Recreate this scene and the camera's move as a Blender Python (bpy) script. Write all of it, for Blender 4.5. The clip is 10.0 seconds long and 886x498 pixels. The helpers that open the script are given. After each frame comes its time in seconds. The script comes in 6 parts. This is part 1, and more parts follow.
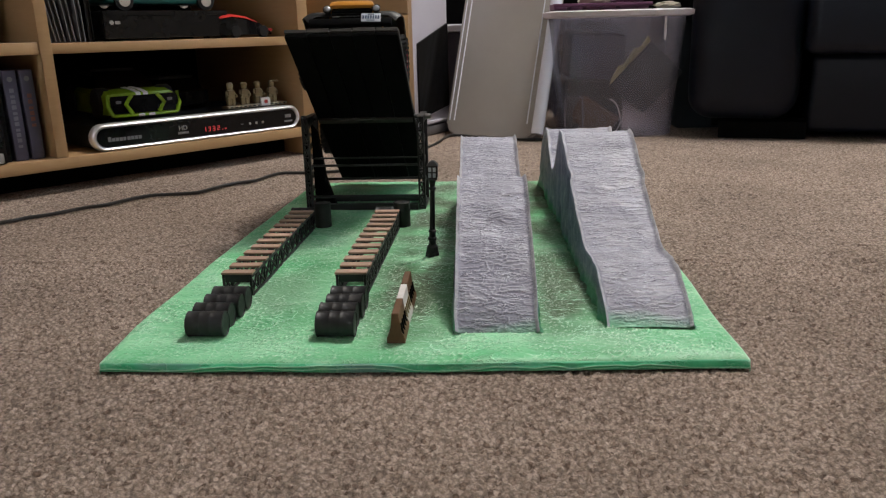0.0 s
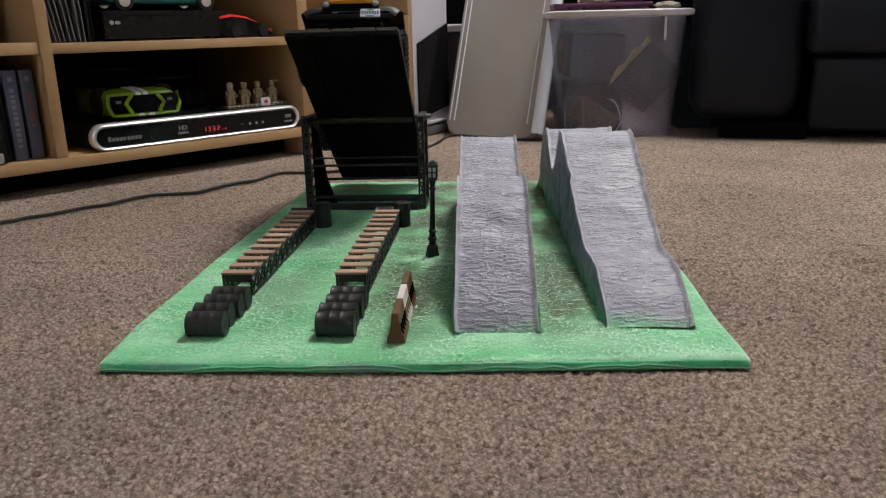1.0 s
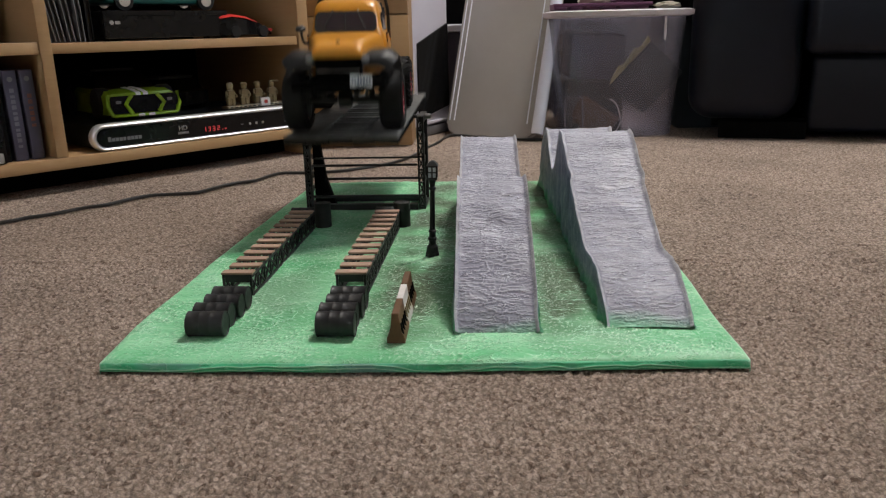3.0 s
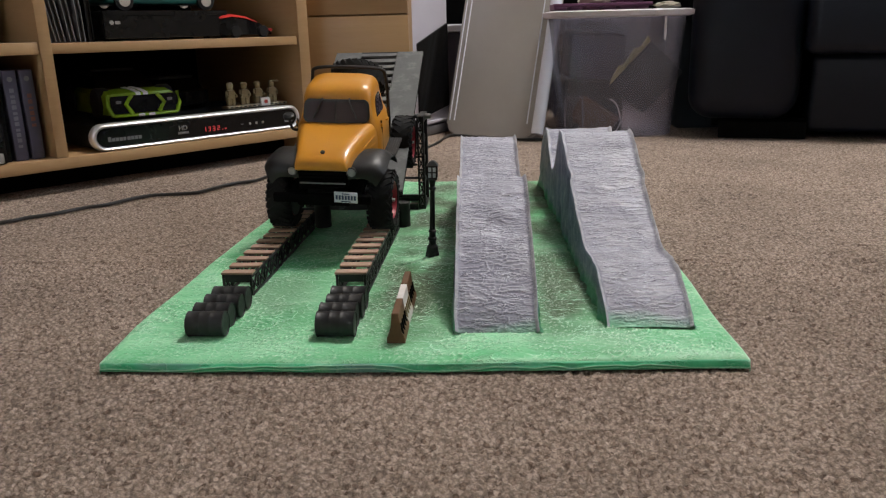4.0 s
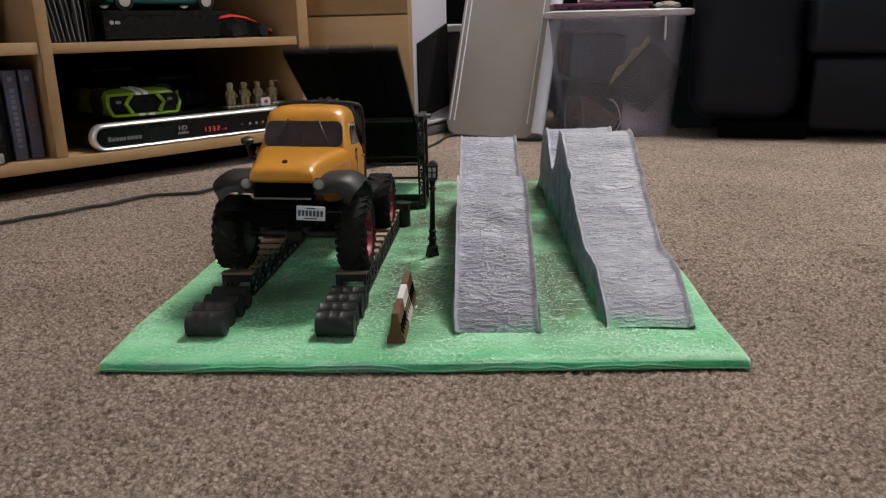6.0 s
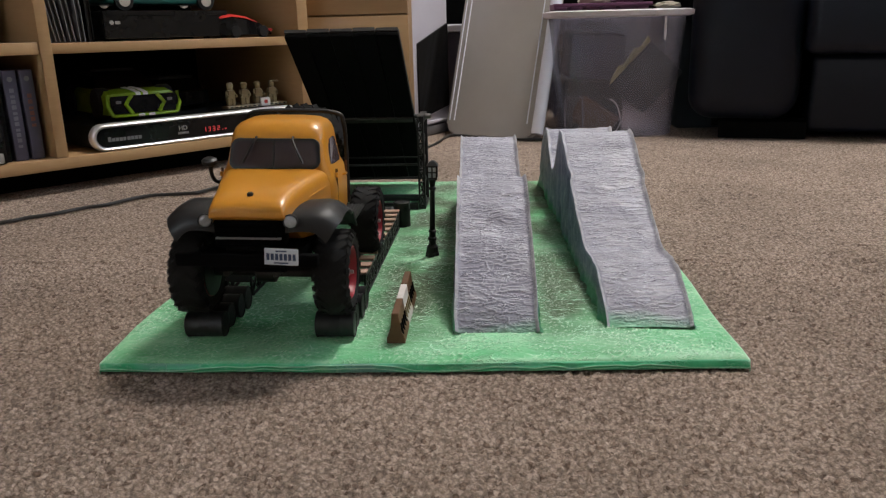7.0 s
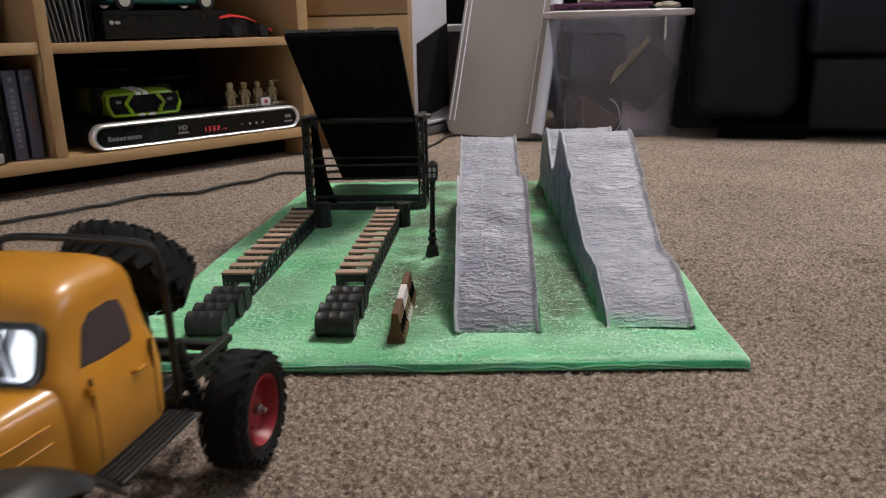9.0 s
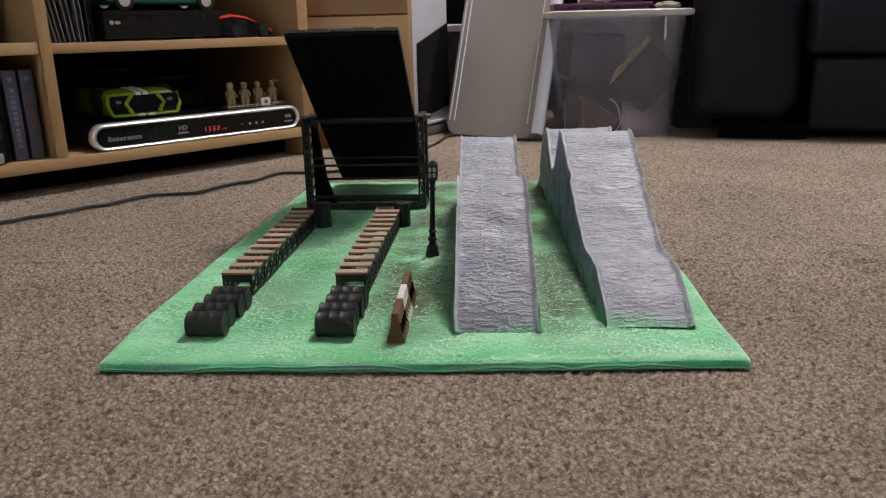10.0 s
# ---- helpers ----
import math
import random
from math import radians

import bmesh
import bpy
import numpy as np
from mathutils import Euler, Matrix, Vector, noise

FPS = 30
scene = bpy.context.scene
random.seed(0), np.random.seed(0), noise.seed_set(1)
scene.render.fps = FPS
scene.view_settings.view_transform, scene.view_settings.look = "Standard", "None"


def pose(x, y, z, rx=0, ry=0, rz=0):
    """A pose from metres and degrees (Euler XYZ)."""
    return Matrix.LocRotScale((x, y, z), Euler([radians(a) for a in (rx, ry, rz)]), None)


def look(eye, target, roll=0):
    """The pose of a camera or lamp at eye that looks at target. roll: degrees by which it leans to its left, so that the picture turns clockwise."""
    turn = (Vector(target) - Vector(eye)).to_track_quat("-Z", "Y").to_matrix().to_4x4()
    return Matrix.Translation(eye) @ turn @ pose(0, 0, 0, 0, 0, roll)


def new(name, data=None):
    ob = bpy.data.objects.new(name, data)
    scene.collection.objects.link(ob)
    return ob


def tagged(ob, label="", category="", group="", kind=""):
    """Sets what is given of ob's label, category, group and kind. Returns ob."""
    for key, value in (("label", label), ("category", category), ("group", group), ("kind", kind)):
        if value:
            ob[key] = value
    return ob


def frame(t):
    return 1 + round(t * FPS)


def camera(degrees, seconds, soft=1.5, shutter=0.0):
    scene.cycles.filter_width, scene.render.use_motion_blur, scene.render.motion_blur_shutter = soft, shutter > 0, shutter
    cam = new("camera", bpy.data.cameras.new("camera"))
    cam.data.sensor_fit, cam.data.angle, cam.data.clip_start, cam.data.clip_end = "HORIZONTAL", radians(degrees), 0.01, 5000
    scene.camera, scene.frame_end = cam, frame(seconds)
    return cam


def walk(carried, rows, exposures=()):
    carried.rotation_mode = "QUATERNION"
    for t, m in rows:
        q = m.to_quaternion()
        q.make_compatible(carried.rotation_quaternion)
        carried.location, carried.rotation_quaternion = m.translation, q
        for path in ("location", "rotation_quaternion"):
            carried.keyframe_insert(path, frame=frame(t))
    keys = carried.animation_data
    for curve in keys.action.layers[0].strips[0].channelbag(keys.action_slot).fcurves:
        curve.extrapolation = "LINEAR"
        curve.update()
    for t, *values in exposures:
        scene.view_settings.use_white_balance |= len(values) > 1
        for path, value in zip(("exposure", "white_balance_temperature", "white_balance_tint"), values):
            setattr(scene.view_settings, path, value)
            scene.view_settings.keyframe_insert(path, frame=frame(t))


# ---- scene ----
cam = camera(59.32, 10.0, soft=1.2, shutter=0.4)
CAM = pose(0.053, -0.455, 0.211, 74.179, 1.405, 3.753)
walk(cam, [(0.0, CAM), (10.0, CAM)])

# ---- light ----
world = bpy.data.worlds.new("room_world")
scene.world = world
world.use_nodes = True
world.node_tree.nodes["Background"].inputs[0].default_value = (0.55, 0.6, 0.7, 1)
world.node_tree.nodes["Background"].inputs[1].default_value = 0.01
scene.view_settings.exposure = 0.0


def area_lamp(name, m, sx, sy, power, colour):
    d = bpy.data.lights.new(name, "AREA")
    d.shape, d.size, d.size_y, d.energy, d.color = "RECTANGLE", sx, sy, power, colour
    ob = new(name, d)
    ob.matrix_world = m
    return ob


# the ceiling lamp; daylight comes from the glowing sky beyond the windows
area_lamp("ceiling_lamp_light", look((0.60, 1.00, 2.12), (0.35, 0.70, 0)), 0.45, 0.45, 42.8, (1.0, 0.95, 0.90))


# ---- materials ----
def mat(name, colour, rough=0.6, metal=0.0, second=None, scale=40.0, contrast=0.5, bump=0.0, bump_scale=200.0,
        bump_dist=0.0006, fine=None, fine_scale=600.0, fine_amount=0.3, coat=0.0, spec=0.5, rough_var=0.0, stretch=(1, 1, 1), vary=0.0,
        transmission=0.0, emit=None, emit_strength=0.0):
    m = bpy.data.materials.new(name)
    m.use_nodes = True
    nt = m.node_tree
    p = nt.nodes["Principled BSDF"]
    p.inputs["Roughness"].default_value = rough
    p.inputs["Metallic"].default_value = metal
    p.inputs["Coat Weight"].default_value = coat
    p.inputs["Coat Roughness"].default_value = 0.08
    p.inputs["Specular IOR Level"].default_value = spec
    p.inputs["Transmission Weight"].default_value = transmission
    if emit:
        p.inputs["Emission Color"].default_value = (*emit, 1)
        p.inputs["Emission Strength"].default_value = emit_strength
    tc = nt.nodes.new("ShaderNodeTexCoord")
    mp = nt.nodes.new("ShaderNodeMapping")
    mp.inputs["Scale"].default_value = stretch
    nt.links.new(tc.outputs["Object"], mp.inputs["Vector"])

    def noise_node(s, detail=5.0):
        n = nt.nodes.new("ShaderNodeTexNoise")
        n.inputs["Scale"].default_value = s
        n.inputs["Detail"].default_value = detail
        n.inputs["Roughness"].default_value = 0.6
        nt.links.new(mp.outputs[0], n.inputs["Vector"])
        return n

    def mix(a, b, fac):
        x = nt.nodes.new("ShaderNodeMix")
        x.data_type = "RGBA"
        for sock, val in ((x.inputs[6], a), (x.inputs[7], b)):
            if isinstance(val, tuple):
                sock.default_value = (*val, 1)
            else:
                nt.links.new(val, sock)
        nt.links.new(fac, x.inputs[0])
        return x.outputs[2]

    def ramp(src, lo, hi, top=1.0):
        r = nt.nodes.new("ShaderNodeMapRange")
        r.inputs[1].default_value, r.inputs[2].default_value, r.inputs[4].default_value = lo, hi, top
        nt.links.new(src, r.inputs[0])
        return r.outputs[0]

    col = colour
    n1 = noise_node(scale)
    if second is None:
        second = tuple(c * 0.72 for c in colour)
    col = mix(colour, second, ramp(n1.outputs[0], 0.5 - 0.5 * (1 - contrast) - 0.02, 0.5 + 0.5 * (1 - contrast) + 0.02))
    if fine:
        n2 = noise_node(fine_scale, 3.0)
        col = mix(col, fine, ramp(n2.outputs[0], 0.5, 0.68, fine_amount))
    if vary:
        oi = nt.nodes.new("ShaderNodeObjectInfo")
        col = mix(col, tuple(c * (1 - vary) for c in second), oi.outputs["Random"])
    nt.links.new(col, p.inputs["Base Color"])
    if rough_var:
        n3 = noise_node(scale * 2.3)
        rr = nt.nodes.new("ShaderNodeMapRange")
        rr.inputs[1].default_value, rr.inputs[2].default_value = 0.3, 0.7
        rr.inputs[3].default_value, rr.inputs[4].default_value = max(0.02, rough - rough_var), min(1.0, rough + rough_var)
        nt.links.new(n3.outputs[0], rr.inputs[0])
        nt.links.new(rr.outputs[0], p.inputs["Roughness"])
    if bump:
        n4 = noise_node(bump_scale, 6.0)
        b = nt.nodes.new("ShaderNodeBump")
        b.inputs["Strength"].default_value = bump
        b.inputs["Distance"].default_value = bump_dist
        nt.links.new(n4.outputs[0], b.inputs["Height"])
        nt.links.new(b.outputs[0], p.inputs["Normal"])
    return m


def carpet_material():
    m = bpy.data.materials.new("carpet_pile")
    m.use_nodes = True
    nt = m.node_tree
    p = nt.nodes["Principled BSDF"]
    p.inputs["Roughness"].default_value = 0.95
    p.inputs["Specular IOR Level"].default_value = 0.15
    tc = nt.nodes.new("ShaderNodeTexCoord")

    def tex(kind, scale):
        n = nt.nodes.new(kind)
        n.inputs["Scale"].default_value = scale
        nt.links.new(tc.outputs["Object"], n.inputs["Vector"])
        return n
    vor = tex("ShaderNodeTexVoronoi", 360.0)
    r = nt.nodes.new("ShaderNodeValToRGB")
    r.color_ramp.interpolation = "CONSTANT"
    e = r.color_ramp.elements
    e[0].position, e[0].color = 0.0, (0.350, 0.272, 0.221, 1)
    e[1].position, e[1].color = 0.30, (0.313, 0.240, 0.193, 1)
    for pos, c in ((0.52, (0.388, 0.304, 0.251, 1)), (0.74, (0.268, 0.203, 0.162, 1)), (0.92, (0.185, 0.132, 0.101, 1))):
        x = e.new(pos)
        x.color = c
    sep = nt.nodes.new("ShaderNodeSeparateColor")
    nt.links.new(vor.outputs["Color"], sep.inputs[0])
    nt.links.new(sep.outputs[0], r.inputs[0])
    big = tex("ShaderNodeTexNoise", 7.0)
    fine = tex("ShaderNodeTexNoise", 900.0)

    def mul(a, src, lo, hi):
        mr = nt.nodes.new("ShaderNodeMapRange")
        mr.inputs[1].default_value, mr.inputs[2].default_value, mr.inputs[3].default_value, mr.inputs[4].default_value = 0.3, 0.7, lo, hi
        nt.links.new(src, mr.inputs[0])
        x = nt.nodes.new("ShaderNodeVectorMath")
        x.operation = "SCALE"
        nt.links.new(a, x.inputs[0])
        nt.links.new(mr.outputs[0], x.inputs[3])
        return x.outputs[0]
    # colour darkens away from tuft centres, painting in the shade of the gaps
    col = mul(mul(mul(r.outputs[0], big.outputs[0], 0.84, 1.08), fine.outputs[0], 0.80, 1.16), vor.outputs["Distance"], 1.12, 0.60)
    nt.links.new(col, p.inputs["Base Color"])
    b = nt.nodes.new("ShaderNodeBump")
    b.inputs["Strength"].default_value, b.inputs["Distance"].default_value = 0.6, 0.0012
    nt.links.new(fine.outputs[0], b.inputs["Height"])
    nt.links.new(b.outputs[0], p.inputs["Normal"])
    return m


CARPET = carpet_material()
def paper_material(name, base, second, patch, fleck, patch_scale, patch_amount, wrinkle, across, bands=(), contrast=0.25, foot=None, crease_shading=0.0, flecks=0.35):
    """Painted crumpled paper: two tones, large stains, pale worn creases, painted crease shading."""
    m = mat(name, base, 0.47, second=second, scale=22, contrast=contrast, bump=0.35, bump_scale=110, bump_dist=0.0008, fine=fleck, fine_scale=110, fine_amount=flecks, rough_var=0.15, stretch=(0.4, 1, 1))
    nt = m.node_tree
    p = nt.nodes["Principled BSDF"]
    old = p.inputs["Base Color"].links[0].from_socket
    tc = nt.nodes.new("ShaderNodeTexCoord")
    n = nt.nodes.new("ShaderNodeTexNoise")
    n.inputs["Scale"].default_value, n.inputs["Detail"].default_value = patch_scale, 7.0
    shift = nt.nodes.new("ShaderNodeMapping")
    shift.inputs["Location"].default_value = (0.31, 0.17, 0.4)
    nt.links.new(tc.outputs["Object"], shift.inputs["Vector"])
    nt.links.new(shift.outputs[0], n.inputs["Vector"])
    r = nt.nodes.new("ShaderNodeMapRange")
    r.inputs[1].default_value, r.inputs[2].default_value, r.inputs[4].default_value = 0.47, 0.62, patch_amount
    nt.links.new(n.outputs[0], r.inputs[0])
    fac = r.outputs[0]
    if bands:
        # worn brown trails run along the board between the obstacles
        sep = nt.nodes.new("ShaderNodeSeparateXYZ")
        nt.links.new(tc.outputs["Object"], sep.inputs[0])
        total = None
        for cx, weight in bands:
            mr = nt.nodes.new("ShaderNodeMath")
            mr.operation = "SUBTRACT"
            mr.inputs[1].default_value = cx
            nt.links.new(sep.outputs[0], mr.inputs[0])
            sq = nt.nodes.new("ShaderNodeMath")
            sq.operation = "ABSOLUTE"
            nt.links.new(mr.outputs[0], sq.inputs[0])
            fall = nt.nodes.new("ShaderNodeMapRange")
            fall.inputs[1].default_value, fall.inputs[2].default_value, fall.inputs[3].default_value, fall.inputs[4].default_value = 0.014, 0.050, weight, 0.05
            nt.links.new(sq.outputs[0], fall.inputs[0])
            if total is None:
                total = fall.outputs[0]
            else:
                mx = nt.nodes.new("ShaderNodeMath")
                mx.operation = "MAXIMUM"
                nt.links.new(total, mx.inputs[0])
                nt.links.new(fall.outputs[0], mx.inputs[1])
                total = mx.outputs[0]
        lead = nt.nodes.new("ShaderNodeMapRange")
        lead.inputs[1].default_value, lead.inputs[2].default_value, lead.inputs[3].default_value = 0.01, 0.08, 0.15
        nt.links.new(sep.outputs[1], lead.inputs[0])
        m1 = nt.nodes.new("ShaderNodeMath")
        m1.operation = "MULTIPLY"
        nt.links.new(total, m1.inputs[0])
        nt.links.new(lead.outputs[0], m1.inputs[1])
        wide = nt.nodes.new("ShaderNodeMapRange")
        wide.inputs[1].default_value, wide.inputs[2].default_value = 0.34, 0.54
        nt.links.new(n.outputs[0], wide.inputs[0])
        m2 = nt.nodes.new("ShaderNodeMath")
        m2.operation = "MULTIPLY"
        nt.links.new(m1.outputs[0], m2.inputs[0])
        nt.links.new(wide.outputs[0], m2.inputs[1])
        fac = m2.outputs[0]
    x = nt.nodes.new("ShaderNodeMix")
    x.data_type = "RGBA"
    nt.links.new(fac, x.inputs[0])
    nt.links.new(old, x.inputs[6])
    x.inputs[7].default_value = (*patch, 1)
    # worn pale lines where wrinkles stand proud, crease highlights put into the colour
    w = nt.nodes.new("ShaderNodeTexNoise")
    w.inputs["Scale"].default_value, w.inputs["Detail"].default_value, w.inputs["Distortion"].default_value = wrinkle, 4.0, 0.6
    mp = nt.nodes.new("ShaderNodeMapping")
    mp.inputs["Scale"].default_value = (across, 1, 1)
    nt.links.new(tc.outputs["Object"], mp.inputs["Vector"])
    nt.links.new(mp.outputs[0], w.inputs["Vector"])
    d = nt.nodes.new("ShaderNodeMath")
    d.operation = "SUBTRACT"
    d.inputs[1].default_value = 0.5
    nt.links.new(w.outputs[0], d.inputs[0])
    ab = nt.nodes.new("ShaderNodeMath")
    ab.operation = "ABSOLUTE"
    nt.links.new(d.outputs[0], ab.inputs[0])
    r2 = nt.nodes.new("ShaderNodeMapRange")
    r2.inputs[1].default_value, r2.inputs[2].default_value, r2.inputs[3].default_value, r2.inputs[4].default_value = 0.0, 0.022, 0.35, 0.0
    nt.links.new(ab.outputs[0], r2.inputs[0])
    # creases come and go
    br = nt.nodes.new("ShaderNodeTexNoise")
    br.inputs["Scale"].default_value, br.inputs["Detail"].default_value = wrinkle * 0.45, 3.0
    nt.links.new(mp.outputs[0], br.inputs["Vector"])
    gate = nt.nodes.new("ShaderNodeMapRange")
    gate.inputs[1].default_value, gate.inputs[2].default_value = 0.40, 0.54
    nt.links.new(br.outputs[0], gate.inputs[0])
    worn = nt.nodes.new("ShaderNodeMath")
    worn.operation = "MULTIPLY"
    nt.links.new(r2.outputs[0], worn.inputs[0])
    nt.links.new(gate.outputs[0], worn.inputs[1])
    y = nt.nodes.new("ShaderNodeMix")
    y.data_type = "RGBA"
    nt.links.new(worn.outputs[0], y.inputs[0])
    nt.links.new(x.outputs[2], y.inputs[6])
    y.inputs[7].default_value = (*fleck, 1)
    out = y.outputs[2]
    if crease_shading:
        # crease light and shade put into the colour: pale dry-brushed crests, dark hollows
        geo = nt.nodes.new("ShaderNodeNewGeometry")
        for lo, hi, amount, tone in ((0.505, 0.56, crease_shading, fleck), (0.495, 0.44, crease_shading * 0.9, tuple(c * 0.42 for c in second))):
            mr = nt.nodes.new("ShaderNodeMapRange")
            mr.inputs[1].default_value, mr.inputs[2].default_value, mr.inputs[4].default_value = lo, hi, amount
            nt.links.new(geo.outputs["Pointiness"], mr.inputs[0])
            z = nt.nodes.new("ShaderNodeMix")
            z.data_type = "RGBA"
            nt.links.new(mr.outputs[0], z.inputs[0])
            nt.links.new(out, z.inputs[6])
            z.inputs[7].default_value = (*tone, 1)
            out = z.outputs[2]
    if foot:
        # the green of the board was brushed a little way up, unevenly
        top, tone = foot
        sp = nt.nodes.new("ShaderNodeSeparateXYZ")
        nt.links.new(tc.outputs["Object"], sp.inputs[0])
        ad = nt.nodes.new("ShaderNodeMath")
        ad.operation = "MULTIPLY_ADD"
        ad.inputs[1].default_value = 0.030
        nt.links.new(n.outputs[0], ad.inputs[0])
        nt.links.new(sp.outputs[2], ad.inputs[2])
        mr = nt.nodes.new("ShaderNodeMapRange")
        mr.inputs[1].default_value, mr.inputs[2].default_value, mr.inputs[3].default_value, mr.inputs[4].default_value = top + 0.012, top + 0.022, 0.85, 0.0
        nt.links.new(ad.outputs[0], mr.inputs[0])
        z = nt.nodes.new("ShaderNodeMix")
        z.data_type = "RGBA"
        nt.links.new(mr.outputs[0], z.inputs[0])
        nt.links.new(out, z.inputs[6])
        z.inputs[7].default_value = (*tone, 1)
        out = z.outputs[2]
    nt.links.new(out, p.inputs["Base Color"])
    # the same wrinkles as sharp relief
    wr = nt.nodes.new("ShaderNodeMapRange")
    wr.inputs[1].default_value, wr.inputs[2].default_value, wr.inputs[3].default_value, wr.inputs[4].default_value = 0.0, 0.055, 1.0, 0.0
    nt.links.new(ab.outputs[0], wr.inputs[0])
    rise = nt.nodes.new("ShaderNodeMath")
    rise.operation = "MULTIPLY"
    nt.links.new(wr.outputs[0], rise.inputs[0])
    nt.links.new(gate.outputs[0], rise.inputs[1])
    b2 = nt.nodes.new("ShaderNodeBump")
    b2.inputs["Strength"].default_value, b2.inputs["Distance"].default_value = 0.75, 0.0008
    nt.links.new(rise.outputs[0], b2.inputs["Height"])
    nt.links.new(p.inputs["Normal"].links[0].from_socket, b2.inputs["Normal"])
    nt.links.new(b2.outputs[0], p.inputs["Normal"])
    return m


GREEN = paper_material("painted_grass_paper", (0.040, 0.49, 0.150), (0.40, 0.81, 0.49), (0.050, 0.096, 0.034), (0.76, 0.95, 0.79), 13.0, 0.9, 250.0, 0.6, ((-0.126, 0.5), (-0.018, 1.0), (0.107, 0.95)), contrast=0.62, crease_shading=0.85, flecks=0.16)
GREY = paper_material("painted_ramp_paper", (0.355, 0.350, 0.430), (0.270, 0.267, 0.330), (0.235, 0.226, 0.265), (0.66, 0.66, 0.72), 10.0, 0.35, 300.0, 0.22, foot=(0.0085, (0.15, 0.56, 0.27)), crease_shading=0.75)
SIDEBLUE = paper_material("blue_washed_ramp_side_paper", (0.20, 0.22, 0.31), (0.13, 0.15, 0.225), (0.09, 0.115, 0.15), (0.45, 0.47, 0.56), 20.0, 0.6, 200.0, 0.6, foot=(0.016, (0.05, 0.30, 0.12)), crease_shading=0.5)
PALEGREY = paper_material("worn_ramp_edge_paper", (0.46, 0.46, 0.50), (0.33, 0.33, 0.38), (0.25, 0.25, 0.29), (0.80, 0.79, 0.79), 60.0, 0.6, 260.0, 0.6, crease_shading=0.6)
# raised wrinkles are coloured paler than the paper under them
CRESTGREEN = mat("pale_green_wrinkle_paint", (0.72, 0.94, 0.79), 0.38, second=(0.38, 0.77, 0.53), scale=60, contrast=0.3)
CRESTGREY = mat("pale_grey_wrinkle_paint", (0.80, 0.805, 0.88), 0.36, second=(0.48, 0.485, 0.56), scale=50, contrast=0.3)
EDGEGREEN = paper_material("wet_green_edge_paper", (0.018, 0.50, 0.17), (0.09, 0.64, 0.32), (0.20, 0.36, 0.38), (0.55, 0.88, 0.66), 24.0, 0.7, 200.0, 0.6, crease_shading=0.8)
BEECH = mat("beech_veneer", (0.43, 0.27, 0.132), 0.45, second=(0.35, 0.212, 0.098), scale=7, contrast=0.2, stretch=(1, 1, 14), bump=0.15, bump_scale=60,
            fine=(0.32, 0.17, 0.08), fine_scale=45, fine_amount=0.25)
BLACK = mat("black_print_plastic", (0.005, 0.005, 0.0057), 0.5, second=(0.009, 0.009, 0.0098), scale=60, bump=0.3, bump_scale=400, bump_dist=0.0004, rough_var=0.12)
DECKGREY = mat("dry_brushed_grey", (0.055, 0.058, 0.058), 0.6, second=(0.115, 0.118, 0.113), scale=45, contrast=0.25, bump=0.4, bump_scale=260, fine=(0.21, 0.21, 0.20), fine_scale=90, fine_amount=0.35)
WORNEDGE = mat("worn_brown_black_wood", (0.035, 0.028, 0.022), 0.7, second=(0.012, 0.011, 0.010), scale=120, contrast=0.4, bump=0.4, bump_scale=300)
DECKUNDER = mat("black_painted_wood", (0.0022, 0.0022, 0.0024), 0.8, second=(0.0042, 0.0042, 0.0044), scale=40, spec=0.04, bump=0.3, bump_scale=120)
PLANK = mat("bare_plank_wood", (0.50, 0.34, 0.255), 0.65, second=(0.40, 0.255, 0.185), scale=30, stretch=(1, 6, 6), bump=0.2, bump_scale=180, vary=0.12)
BROWN = mat("brown_barrier_paint", (0.16, 0.075, 0.03), 0.55, second=(0.10, 0.045, 0.02), scale=90, bump=0.3, bump_scale=400)
WHITE = mat("white_barrier_paint", (0.75, 0.72, 0.70), 0.55, second=(0.6, 0.55, 0.53), scale=90, bump=0.2, bump_scale=300)
AMBER = mat("amber_truck_paint", (0.64, 0.275, 0.022), 0.33, second=(0.58, 0.24, 0.017), scale=12, coat=0.35, bump=0.05, bump_scale=900, fine=(0.5, 0.18, 0.02), fine_scale=300, fine_amount=0.15)
RUBBER = mat("tyre_rubber", (0.0050, 0.0050, 0.0054), 0.78, second=(0.009, 0.0087, 0.0087), scale=70, spec=0.3, bump=0.3, bump_scale=500)
TRIM = mat("satin_black_plastic", (0.0055, 0.0055, 0.006), 0.46, second=(0.009, 0.009, 0.0095), scale=50, bump=0.1, bump_scale=600, rough_var=0.08)
RED = mat("red_rim_plastic", (0.36, 0.015, 0.032), 0.4, second=(0.27, 0.011, 0.024), scale=80)
CHROME = mat("bright_metal", (0.75, 0.75, 0.76), 0.18, 1.0, second=(0.65, 0.65, 0.66), scale=60)
STEEL = mat("dull_screw_metal", (0.4, 0.4, 0.4), 0.35, 1.0)
PANE = mat("tinted_window", (0.040, 0.030, 0.036), 0.03, second=(0.052, 0.038, 0.044), scale=60, spec=0.75)
LENS = mat("headlight_lens", (0.34, 0.35, 0.37), 0.1, second=(0.2, 0.21, 0.23), scale=300, coat=1.0)
PLATE = mat("plate_white", (0.72, 0.75, 0.8), 0.4, second=(0.62, 0.66, 0.72), scale=120)
INK = mat("dark_blue_ink", (0.05, 0.08, 0.16), 0.5)
